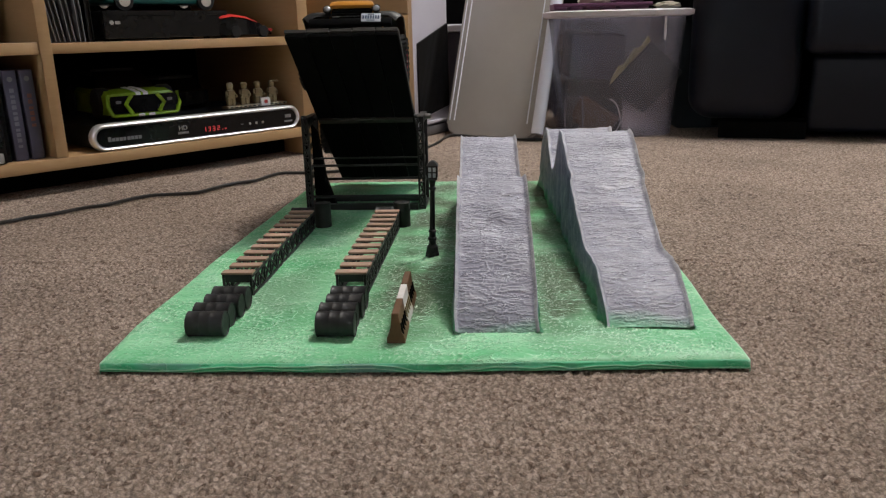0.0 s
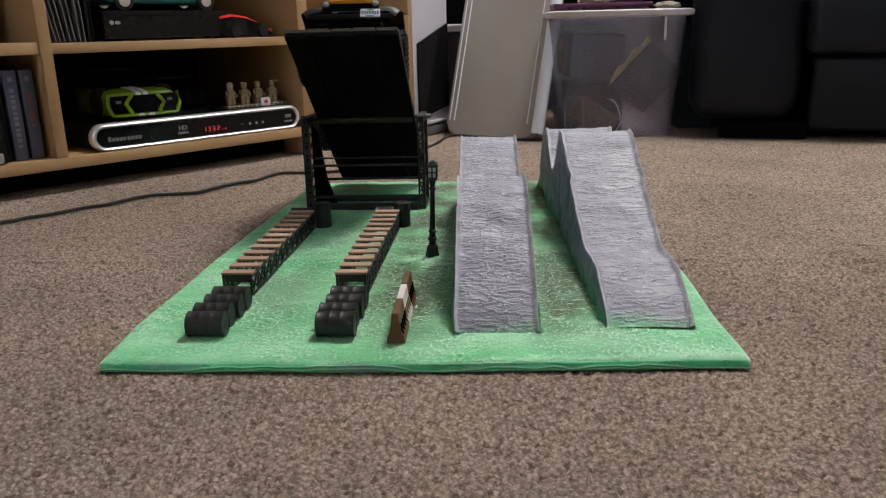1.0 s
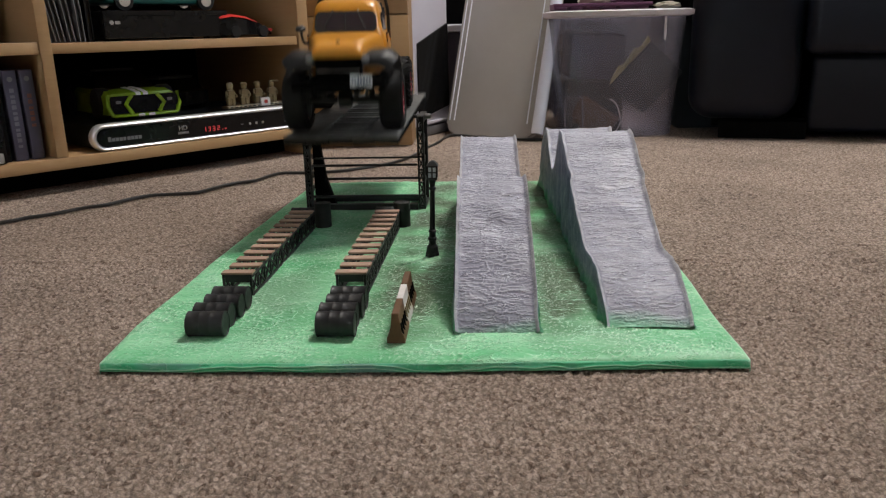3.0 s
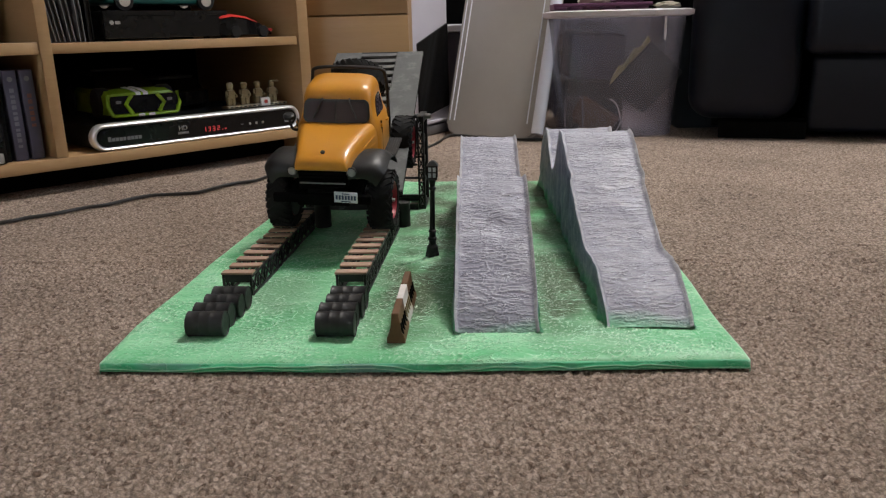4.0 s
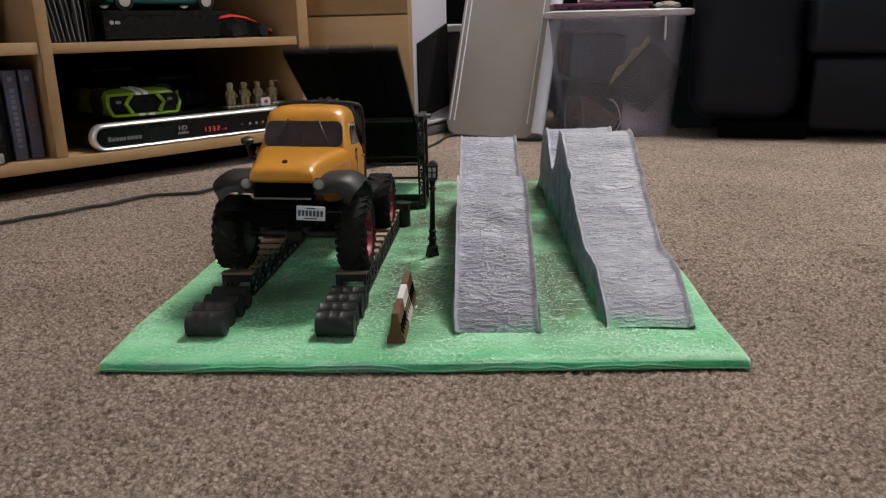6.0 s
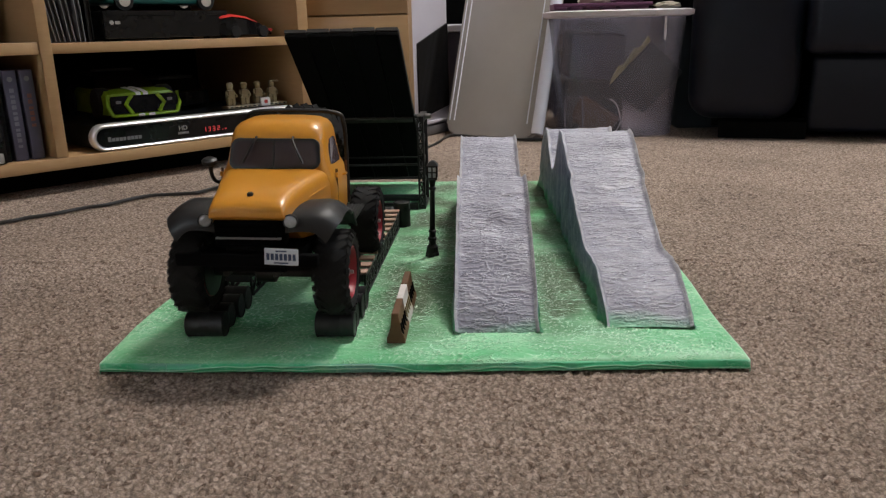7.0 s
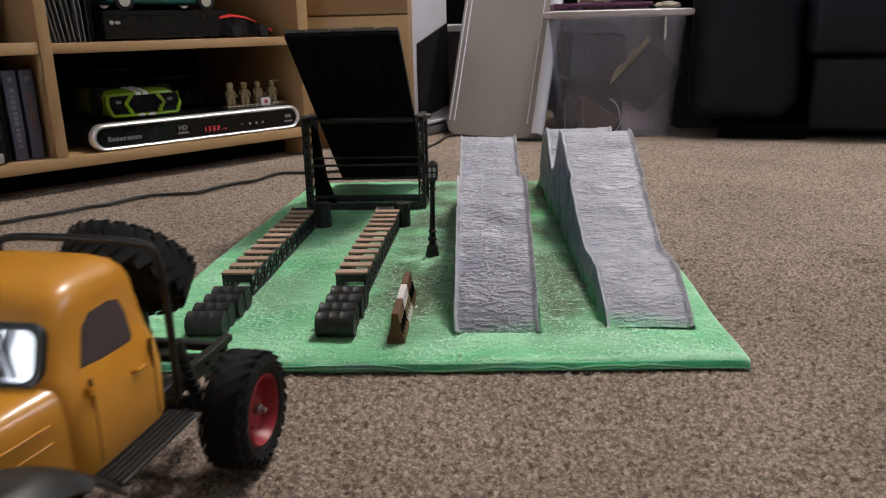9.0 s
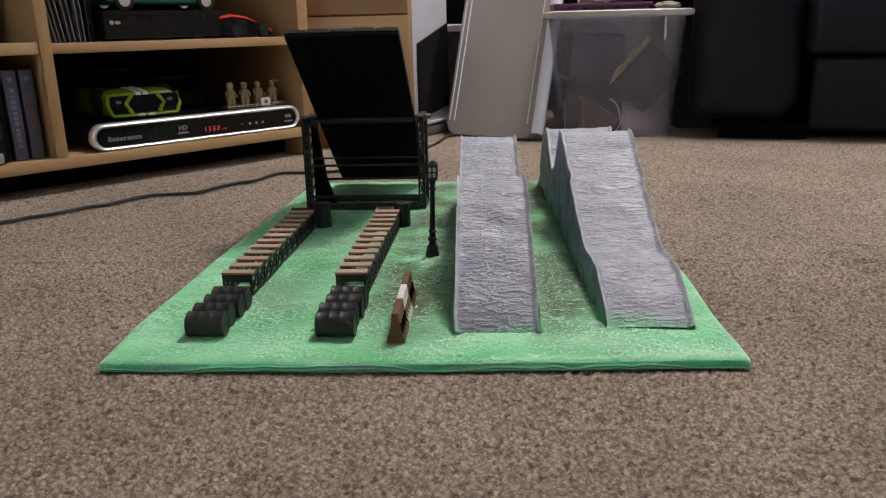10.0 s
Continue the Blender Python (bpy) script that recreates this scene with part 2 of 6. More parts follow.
SILVER = mat("brushed_silver_plastic", (0.36, 0.345, 0.33), 0.42, 0.35, second=(0.315, 0.30, 0.285), scale=9, bump=0.05, bump_scale=500, rough_var=0.06)
SILVERTRIM = mat("silver_trim_plastic", (0.86, 0.87, 0.89), 0.33, 0.75, second=(0.66, 0.67, 0.70), scale=14)
# bluish near-white base holds the panel edge's highlight in the colour
EDGE = mat("bright_silver_paint", (0.84, 0.88, 0.97), 0.27, 0.15, second=(0.78, 0.81, 0.90), scale=10)
LILAC = mat("white_lilac_plastic", (0.62, 0.60, 0.68), 0.4, second=(0.56, 0.54, 0.61), scale=9)
GLOSSBLACK = mat("gloss_black_plastic", (0.005, 0.005, 0.0055), 0.14, second=(0.007, 0.007, 0.0075), scale=30, spec=0.22)
LEATHER = mat("black_leather", (0.0044, 0.0066, 0.0135), 0.42, second=(0.0064, 0.0092, 0.0175), scale=14, bump=0.35, bump_scale=420, bump_dist=0.0008, rough_var=0.1, spec=0.24)
LIME = mat("lime_brick_plastic", (0.25, 0.40, 0.022), 0.25, second=(0.20, 0.33, 0.015), scale=40)
TAN = mat("tan_brick_plastic", (0.36, 0.28, 0.145), 0.3, second=(0.16, 0.11, 0.06), scale=90)
CREAM = mat("cream_brick_plastic", (0.48, 0.42, 0.30), 0.3, second=(0.2, 0.16, 0.10), scale=90)
SPINE = mat("purple_grey_case_card", (0.07, 0.065, 0.10), 0.45, second=(0.05, 0.048, 0.075), scale=60)
SPINEMARK = mat("pale_print", (0.17, 0.17, 0.2), 0.5)
ORANGEMARK = mat("orange_print", (0.22, 0.075, 0.05), 0.5)
TUB = mat("clear_tub_plastic", (0.72, 0.71, 0.82), 0.15, second=(0.64, 0.63, 0.74), scale=8, transmission=0.93, spec=0.4, rough_var=0.08)
TUBRIM = mat("milky_tub_rim", (0.62, 0.58, 0.62), 0.4, second=(0.55, 0.51, 0.55), scale=20)
PURPLE = mat("purple_plastic", (0.17, 0.06, 0.13), 0.45, second=(0.12, 0.04, 0.09), scale=30)
PAPER = mat("crumpled_paper", (0.62, 0.58, 0.48), 0.7, second=(0.5, 0.45, 0.36), scale=50, bump=0.4, bump_scale=90)
MUSTARD = mat("pale_yellow_card", (0.55, 0.48, 0.2), 0.6, second=(0.4, 0.36, 0.18), scale=30)
DARKTEAL = mat("dark_teal_fabric", (0.012, 0.02, 0.026), 0.85, second=(0.018, 0.028, 0.035), scale=60, bump=0.4, bump_scale=300)
GREYMID = mat("mid_grey_plastic", (0.2, 0.19, 0.2), 0.5, second=(0.15, 0.145, 0.15), scale=20)
CABLE = mat("black_cable_rubber", (0.012, 0.011, 0.010), 0.42)
TEAL = mat("teal_model_paint", (0.02, 0.16, 0.15), 0.3)
REDPAINT = mat("red_model_paint", (0.5, 0.03, 0.025), 0.35)
DIGIT = mat("red_display_digit", (0.3, 0.01, 0.01), 0.4, emit=(1.0, 0.10, 0.1), emit_strength=0.45)
WALL = mat("cream_wall_paint", (0.62, 0.58, 0.52), 0.85, second=(0.58, 0.54, 0.48), scale=4, bump=0.15, bump_scale=250)
CEIL = mat("white_ceiling_paint", (0.78, 0.77, 0.75), 0.9, second=(0.74, 0.73, 0.71), scale=5, bump=0.1, bump_scale=300)
LAMPGLOW = mat("lit_lamp_glass", (0.9, 0.88, 0.82), 0.4, emit=(1.0, 0.86, 0.7), emit_strength=4.0)
SKYDIM = mat("evening_sky_beyond_window", (0.7, 0.8, 0.9), 0.9, emit=(0.72, 0.84, 1.0), emit_strength=7.0)
SKYGLOW = mat("daylight_sky_beyond_window", (0.7, 0.8, 0.9), 0.9, emit=(0.82, 0.9, 1.0), emit_strength=16.0)


# ---- mesh helpers ----
def mesh_object(name, bm, material, smooth=None):
    bmesh.ops.recalc_face_normals(bm, faces=bm.faces)
    me = bpy.data.meshes.new(name)
    bm.to_mesh(me)
    bm.free()
    me.materials.append(material)
    if smooth is not None:
        me.shade_smooth()
        me.set_sharp_from_angle(angle=radians(smooth))
    return new(name, me)


def part(name, bm, material, parent, label="", smooth=35, m=None):
    """One mesh object under a thing or a part."""
    ob = mesh_object(name, bm, material, smooth)
    ob.parent = parent
    if m is not None:
        ob.matrix_basis = m
    return tagged(ob, label)


def share(ob, parent, m):
    """Another object on the same mesh."""
    o = new(ob.name.split(".")[0], ob.data)
    o.parent = parent
    o.matrix_basis = m
    return o


def thing(name, m, label, category, group="", kind=""):
    ob = new(name)
    ob.empty_display_size = 0.01
    ob.matrix_basis = m
    return tagged(ob, label, category, group, kind)


def box(bm, x0, x1, y0, y1, z0, z1, bevel=0.0, seg=2, m=None):
    vs = bmesh.ops.create_cube(bm, size=1.0)["verts"]
    t = Matrix.Translation(((x0 + x1) / 2, (y0 + y1) / 2, (z0 + z1) / 2)) @ Matrix.Diagonal((x1 - x0, y1 - y0, z1 - z0, 1))
    bmesh.ops.transform(bm, matrix=t, verts=vs)
    if bevel:
        es = list({e for v in vs for e in v.link_edges})
        r = bmesh.ops.bevel(bm, geom=es, offset=bevel, segments=seg, affect="EDGES", profile=0.5)
        vs = list({v for f in r["faces"] for v in f.verts} | {v for v in vs if v.is_valid})
    if m is not None:
        bmesh.ops.transform(bm, matrix=m, verts=vs)
    return vs


def rbox(x0, x1, y0, y1, z0, z1, bevel=0.0, seg=2, m=None):
    bm = bmesh.new()
    box(bm, x0, x1, y0, y1, z0, z1, bevel, seg, m)
    return bm


def lathe(bm, profile, seg=24, m=None):
    """Turns (radius, height) pairs about z; closed at both ends."""
    rings, vs = [], []
    for r, z in profile:
        ring = [bm.verts.new((r * math.cos(2 * math.pi * i / seg), r * math.sin(2 * math.pi * i / seg), z)) for i in range(seg)]
        rings.append(ring)
        vs += ring
    for a, b in zip(rings, rings[1:]):
        for i in range(seg):
            bm.faces.new((a[i], a[(i + 1) % seg], b[(i + 1) % seg], b[i]))
    bm.faces.new(rings[0][::-1])
    bm.faces.new(rings[-1])
    if m is not None:
        bmesh.ops.transform(bm, matrix=m, verts=vs)
    return vs


def loft(bm, rings, cap=True):
    rows = [[bm.verts.new(p) for p in ring] for ring in rings]
    n = len(rows[0])
    for a, b in zip(rows, rows[1:]):
        for i in range(n):
            bm.faces.new((a[i], a[(i + 1) % n], b[(i + 1) % n], b[i]))
    if cap:
        bm.faces.new(rows[0][::-1])
        bm.faces.new(rows[-1])
    return rows


def prism(bm, outline, axis, lo, hi, m=None):
    """Extrudes a 2D outline along an axis: x takes (y, z), y takes (x, z), z takes (x, y)."""
    def at(p, d):
        return {"x": (d, p[0], p[1]), "y": (p[0], d, p[1]), "z": (p[0], p[1], d)}[axis]
    a = [bm.verts.new(at(p, lo)) for p in outline]
    b = [bm.verts.new(at(p, hi)) for p in outline]
    n = len(outline)
    for i in range(n):
        bm.faces.new((a[i], a[(i + 1) % n], b[(i + 1) % n], b[i]))
    bm.faces.new(a[::-1])
    bm.faces.new(b)
    if m is not None:
        bmesh.ops.transform(bm, matrix=m, verts=a + b)


def tube(bm, pts, r, seg=8):
    pts = [Vector(p) for p in pts]
    rings = []
    for i, p in enumerate(pts):
        d = (pts[min(i + 1, len(pts) - 1)] - pts[max(i - 1, 0)]).normalized()
        side = d.cross(Vector((0, 0, 1)))
        if side.length < 0.05:
            side = d.cross(Vector((0, 1, 0)))
        side.normalize()
        up = side.cross(d)
        rings.append([p + r * (math.cos(2 * math.pi * k / seg) * side + math.sin(2 * math.pi * k / seg) * up) for k in range(seg)])
    loft(bm, rings)


def smooth_path(pts, n=6):
    pts = [Vector(p) for p in pts]
    out = []
    for i in range(len(pts) - 1):
        p0, p1, p2, p3 = pts[max(i - 1, 0)], pts[i], pts[i + 1], pts[min(i + 2, len(pts) - 1)]
        for k in range(n):
            t = k / n
            out.append(0.5 * (2 * p1 + (p2 - p0) * t + (2 * p0 - 5 * p1 + 4 * p2 - p3) * t * t + (3 * p1 - p0 - 3 * p2 + p3) * t ** 3))
    return out + [pts[-1]]


def superring(cx, cy, hx, hy, z, n=5.0, count=40, tilt=0.0):
    ring = []
    for i in range(count):
        a = 2 * math.pi * i / count
        c, s = math.cos(a), math.sin(a)
        x = hx * math.copysign(abs(c) ** (2 / n), c)
        y = hy * math.copysign(abs(s) ** (2 / n), s)
        ring.append((cx + x, cy + y, z + tilt * y))
    return ring


def field(rows, cols, step, seed, along=None):
    """A smooth random field, roughly -1 to 1, with bumps `step` cells wide."""
    rng = np.random.default_rng(seed)
    along = along or step
    g = rng.normal(size=(int(rows / step) + 3, int(cols / along) + 3))
    y, x = np.arange(rows) / step, np.arange(cols) / along
    iy, ix = y.astype(int), x.astype(int)
    fy, fx = (y - iy)[:, None], (x - ix)[None, :]
    fy, fx = fy * fy * (3 - 2 * fy), fx * fx * (3 - 2 * fx)
    a, b = g[iy][:, ix], g[iy][:, ix + 1]
    c, d = g[iy + 1][:, ix], g[iy + 1][:, ix + 1]
    return (a * (1 - fx) + b * fx) * (1 - fy) + (c * (1 - fx) + d * fx) * fy


def crease(rows, cols, step, seed, sharp=0.12, long=1.0):
    """Thin raised wrinkles along the zero lines of a random field."""
    f = field(rows, cols, step, seed, step * long) + 0.35 * field(rows, cols, step / 2.7, seed + 1, step * long / 2.7)
    return np.exp(-(f / sharp) ** 2)


def wrinkle_crests(name, X, Y, Z, count, seed, lean, length, width, material, parent, label, patchy=0.0):
    """Short raised paper wrinkles lying on a surface grid."""
    rng = np.random.default_rng(seed)
    rows, cols = X.shape
    P = np.stack([X, Y, Z], -1)
    mask = field(rows, cols, 26, seed + 1)
    verts, faces = [], []

    def at(r, c):
        r, c = min(max(r, 0), rows - 1.001), min(max(c, 0), cols - 1.001)
        i, j = int(r), int(c)
        a, b = r - i, c - j
        return (P[i, j] * (1 - b) + P[i, j + 1] * b) * (1 - a) + (P[i + 1, j] * (1 - b) + P[i + 1, j + 1] * b) * a
    cell = np.linalg.norm(P[rows // 2, cols // 2 + 1] - P[rows // 2, cols // 2])
    for _ in range(count):
        r, c = rng.uniform(4, rows - 5), rng.uniform(5, cols - 6)
        if mask[int(r), int(c)] < patchy * rng.uniform(-0.6, 1.0):
            continue
        a = rng.normal(0, lean)
        calm = min(1.0, lean * 1.7)
        bend = rng.normal(0, 0.22) * calm
        n = int(rng.integers(4, 8))
        step = length * rng.uniform(0.35, 1.3) / n / cell
        w, h = width * rng.uniform(0.6, 1.3), width * rng.uniform(0.35, 0.7)
        base = len(verts)
        for k in range(n + 1):
            q = at(r, c)
            du, dv = at(r, c + 1) - at(r, c - 1), at(r + 1, c) - at(r - 1, c)
            nrm = np.cross(du, dv)
            nrm /= np.linalg.norm(nrm) + 1e-12
            d = du / (np.linalg.norm(du) + 1e-12) * math.cos(a) + dv / (np.linalg.norm(dv) + 1e-12) * math.sin(a)
            side = np.cross(nrm, d)
            taper = math.sin(math.pi * (k + 0.35) / (n + 0.7))
            verts += [q - side * w * 0.5 * taper - nrm * 0.0001, q + nrm * h * taper, q + side * w * 0.5 * taper - nrm * 0.0001]
            r, c = r + step * math.sin(a), c + step * math.cos(a)
            a += bend + rng.normal(0, 0.2) * calm
            if not (2 < r < rows - 3 and 3 < c < cols - 4):
                n = k
                break
        for k in range(n):
            i = base + 3 * k
            faces += [(i, i + 3, i + 4, i + 1), (i + 1, i + 4, i + 5, i + 2)]
    me = bpy.data.meshes.new(name)
    me.from_pydata([tuple(v) for v in verts], [], faces)
    me.materials.append(material)
    me.shade_smooth()
    ob = new(name, me)
    ob.parent = parent
    tagged(ob, label, kind="stuff")
    return ob


def grid_mesh(name, X, Y, Z, material, parent=None, label=""):
    rows, cols = X.shape
    me = bpy.data.meshes.new(name)
    idx = np.arange(rows * cols).reshape(rows, cols)
    q = np.stack([idx[:-1, :-1], idx[:-1, 1:], idx[1:, 1:], idx[1:, :-1]], -1).reshape(-1, 4)
    me.vertices.add(rows * cols)
    me.vertices.foreach_set("co", np.stack([X, Y, Z], -1).astype(np.float32).ravel())
    me.loops.add(q.size)
    me.loops.foreach_set("vertex_index", q.ravel().astype(np.int32))
    me.polygons.add(len(q))
    me.polygons.foreach_set("loop_start", np.arange(0, q.size, 4, dtype=np.int32))
    me.update(calc_edges=True)
    me.validate()
    me.materials.append(material)
    me.shade_smooth()
    ob = new(name, me)
    ob.parent = parent
    return tagged(ob, label)


# ---- room ----
def room():
    X0, X1, Y0, Y1, H, T = -2.7, 2.1, -2.4, 1.95, 2.4, 0.12
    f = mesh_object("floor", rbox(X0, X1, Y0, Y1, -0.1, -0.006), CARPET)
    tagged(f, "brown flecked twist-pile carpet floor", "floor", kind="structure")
    # carpet pile in view: finely tufted sheet
    def pile(name, x0, x1, y0, y1, step, pitch, amp, seed, hole=None):
        X, Y = np.meshgrid(np.arange(x0, x1 + step / 2, step), np.arange(y0, y1 + step / 2, step))
        rng = np.random.default_rng(seed)
        # domed tufts round jittered points
        ci, cj = np.floor((X - x0) / pitch).astype(int) + 1, np.floor((Y - y0) / pitch).astype(int) + 1
        nx, ny = ci.max() + 2, cj.max() + 2
        jx, jy, jh = rng.random((ny, nx)), rng.random((ny, nx)), rng.random((ny, nx))
        best, hgt = np.full(X.shape, 9.0), np.zeros(X.shape)
        for dx in (-1, 0, 1):
            for dy in (-1, 0, 1):
                a, c = ci + dx, cj + dy
                px, py = x0 + (a - 1 + jx[c, a]) * pitch, y0 + (c - 1 + jy[c, a]) * pitch
                d = np.hypot((X - px) * (0.8 + 0.5 * jh[c, a]), (Y - py)) / pitch
                m = d < best
                best, hgt = np.where(m, d, best), np.where(m, jh[c, a], hgt)
        Z = amp * (np.sqrt(np.clip(1 - (best / 0.95) ** 2, 0, 1)) * (0.55 + 0.45 * hgt) - 1.0) + 0.12 * amp * rng.normal(size=X.shape)
        Z = np.clip(Z, -0.0055, 0.0004)
        Z[0, :] = Z[-1, :] = Z[:, 0] = Z[:, -1] = -0.0055
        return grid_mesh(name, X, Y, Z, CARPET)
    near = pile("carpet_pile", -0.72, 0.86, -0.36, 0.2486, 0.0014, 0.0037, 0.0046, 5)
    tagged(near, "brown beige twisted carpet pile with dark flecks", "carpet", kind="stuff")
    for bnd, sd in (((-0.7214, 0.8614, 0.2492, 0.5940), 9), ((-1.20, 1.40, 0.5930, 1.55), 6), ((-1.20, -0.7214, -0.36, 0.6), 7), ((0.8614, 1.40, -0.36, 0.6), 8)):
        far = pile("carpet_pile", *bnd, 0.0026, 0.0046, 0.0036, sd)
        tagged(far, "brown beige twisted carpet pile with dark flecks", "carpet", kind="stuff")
    for nm, b in (("wall_north", (X0, X1, Y1, Y1 + T, 0, H)), ("wall_west", (X0 - T, X0, Y0, Y1, 0, H))):
        tagged(mesh_object(nm, rbox(*b), WALL), "plain cream painted room wall", "wall", kind="structure")
    # south wall with two small window openings
    holes = ((-2.06, -1.58, 0.83, 1.22), (-1.40, -1.00, 1.06, 1.44))
    bm = bmesh.new()
    x = X0
    for wx0, wx1, wz0, wz1 in holes:
        box(bm, x, wx0, Y0 - T, Y0, 0, H)
        box(bm, wx0, wx1, Y0 - T, Y0, 0, wz0)
        box(bm, wx0, wx1, Y0 - T, Y0, wz1, H)
        x = wx1
    box(bm, x, X1, Y0 - T, Y0, 0, H)
    tagged(mesh_object("wall_south", bm, WALL), "cream painted wall with two window openings", "wall", kind="structure")
    for k, (wx0, wx1, wz0, wz1) in enumerate(holes):
        w = thing("window_%d" % (k + 1), pose((wx0 + wx1) / 2, Y0 - 0.06, wz0), "small white framed window with daylight behind", "window", kind="structure")
        hw, hh = (wx1 - wx0) / 2, wz1 - wz0
        for q in ((-hw, hw, 0, 0.02), (-hw, hw, hh - 0.02, hh), (-hw, -hw + 0.02, 0.02, hh - 0.02), (hw - 0.02, hw, 0.02, hh - 0.02), (-0.008, 0.008, 0.02, hh - 0.02)):
            part("window_frame", rbox(q[0], q[1], -0.02, 0.02, q[2], q[3], 0.003), LILAC, w)
    # east wall with one wide window high over the sofa
    ey0, ey1, ez0, ez1 = 0.05, 1.05, 1.25, 1.95
    bm = bmesh.new()
    for q in ((Y0, ey0, 0, H), (ey1, Y1, 0, H), (ey0, ey1, 0, ez0), (ey0, ey1, ez1, H)):
        box(bm, X1, X1 + T, *q)
    tagged(mesh_object("wall_east", bm, WALL), "cream painted wall with a wide window opening", "wall", kind="structure")
    w = thing("window_3", pose(X1 + 0.06, (ey0 + ey1) / 2, ez0), "wide white framed window with daylight behind", "window", kind="structure")
    hw, hh = (ey1 - ey0) / 2, ez1 - ez0
    for q in ((-hw, hw, 0, 0.03), (-hw, hw, hh - 0.03, hh), (-hw, -hw + 0.03, 0.03, hh - 0.03), (hw - 0.03, hw, 0.03, hh - 0.03)):
        part("window_frame", rbox(-0.02, 0.02, q[0], q[1], q[2], q[3], 0.003), LILAC, w)
    tagged(mesh_object("backdrop_sky", rbox(X1 + 0.6, X1 + 0.62, -0.9, 2.0, 0.6, 3.0), SKYDIM), "pale evening sky outside the window", "sky", kind="structure")
    tagged(mesh_object("backdrop_sky", rbox(-3.6, 0.0, Y0 - 0.62, Y0 - 0.6, 0.3, 2.6), SKYGLOW), "bright overcast sky outside the windows", "sky", kind="structure")
    tagged(mesh_object("ceiling", rbox(X0, X1, Y0, Y1, H, H + T), CEIL), "white painted ceiling", "ceiling", kind="structure")
    lamp = thing("ceiling_lamp", pose(0.60, 1.00, 2.4), "round lit ceiling lamp under the ceiling", "lamp")
    bm = bmesh.new()
    lathe(bm, [(0.05, -0.03), (0.06, -0.03), (0.06, 0.0), (0.05, 0.0)])
    part("base", bm, LILAC, lamp)
    bm = bmesh.new()
    lathe(bm, [(0.05, -0.10), (0.13, -0.085), (0.17, -0.05), (0.16, -0.035), (0.05, -0.03)])
    part("shade", bm, LAMPGLOW, lamp)


room()

# ---- shelving unit ----
# local x runs along its front, y goes into its depth
SHELF = pose(-0.609, 0.529, 0, 0, 0, 49.8)
DEPTH = 0.36


def shelving_unit():
    s = thing("shelving_unit", SHELF, "beech veneer shelving unit with open dark compartments", "shelving unit")
    L, Rr = -0.42, 0.524
    part("bottom_shelf", rbox(L, 0.502, 0, DEPTH, 0.033, 0.049, 0.0012), BEECH, s)
    part("middle_shelf", rbox(0.0935, 0.500, 0.004, DEPTH, 0.1905, 0.2045, 0.0012), BEECH, s)
    part("middle_shelf", rbox(L, 0.0765, 0.004, DEPTH, 0.1905, 0.2065, 0.0012), BEECH, s)
    part("upright", rbox(0.077, 0.093, 0.001, DEPTH, 0.0495, 0.62, 0.0012), BEECH, s)
    part("upright", rbox(L - 0.017, L - 0.0005, 0.001, DEPTH, 0.0, 0.64, 0.0012), BEECH, s)
    part("end_panel", rbox(0.5025, 0.524, 0.002, DEPTH, 0.0, 0.64, 0.0012), BEECH, s)
    part("top_shelf", rbox(L, 0.502, 0, DEPTH, 0.621, 0.64, 0.0012), BEECH, s)
    # black back board carries the compartments' shade in its colour
    part("back_panel", rbox(L, 0.524, DEPTH + 0.0005, DEPTH + 0.006, 0.0, 0.64), DECKUNDER, s, "back board in black, compartment shade in its colour")
    part("plinth", rbox(L, 0.502, 0.07, 0.085, 0.0, 0.0325), DECKUNDER, s, "recessed dark plinth")


shelving_unit()


def drawer_cabinet():
    # front faces the camera, next to the shelving
    x0, x1, d = 0.0, 0.187, 0.40
    c = thing("drawer_cabinet", pose(-0.291, 0.985, 0, 0, 0, 2.0), "beech veneer drawer cabinet beside the shelving", "cabinet")
    part("body", rbox(x0 + 0.001, x1 - 0.001, 0.020, d, 0.0, 0.66, 0.0015), BEECH, c)
    z = 0.03
    for h in (0.2065, 0.195, 0.20):
        part("drawer_front", rbox(x0, x1, 0.0, 0.0185, z, z + h, 0.0015), BEECH, c)
        z += h + 0.0025


drawer_cabinet()


# ---- things behind ----
def white_case():
    ang = math.degrees(math.atan2(0.115, 0.062))
    w = thing("computer_case", pose(-0.106, 1.10, 0, 0, 0, ang), "white and lilac plastic computer case with black mesh side", "computer case")
    L = 0.135
    part("body", rbox(0, L - 0.006, 0.003, 0.17, 0.0205, 0.46, 0.004), LILAC, w)
    part("base", rbox(0.004, L, 0.001, 0.165, 0.0, 0.020, 0.003), GREYMID, w, "grey plastic base")
    bm = bmesh.new()
    prism(bm, [(0.012, 0.036), (L - 0.012, 0.056), (L - 0.012, 0.222), (0.012, 0.184)], "y", -0.001, 0.0028)
    part("side_panel", bm, GLOSSBLACK, w, "black mesh panel", smooth=None)
    part("panel_lip", rbox(0.008, L - 0.004, -0.0012, 0.0028, 0.024, 0.030, 0.001, 1), LILAC, w, smooth=None)
    part("front_edge", rbox(-0.008, -0.0005, 0.004, 0.168, 0.02, 0.46, 0.002), SILVER, w)


white_case()


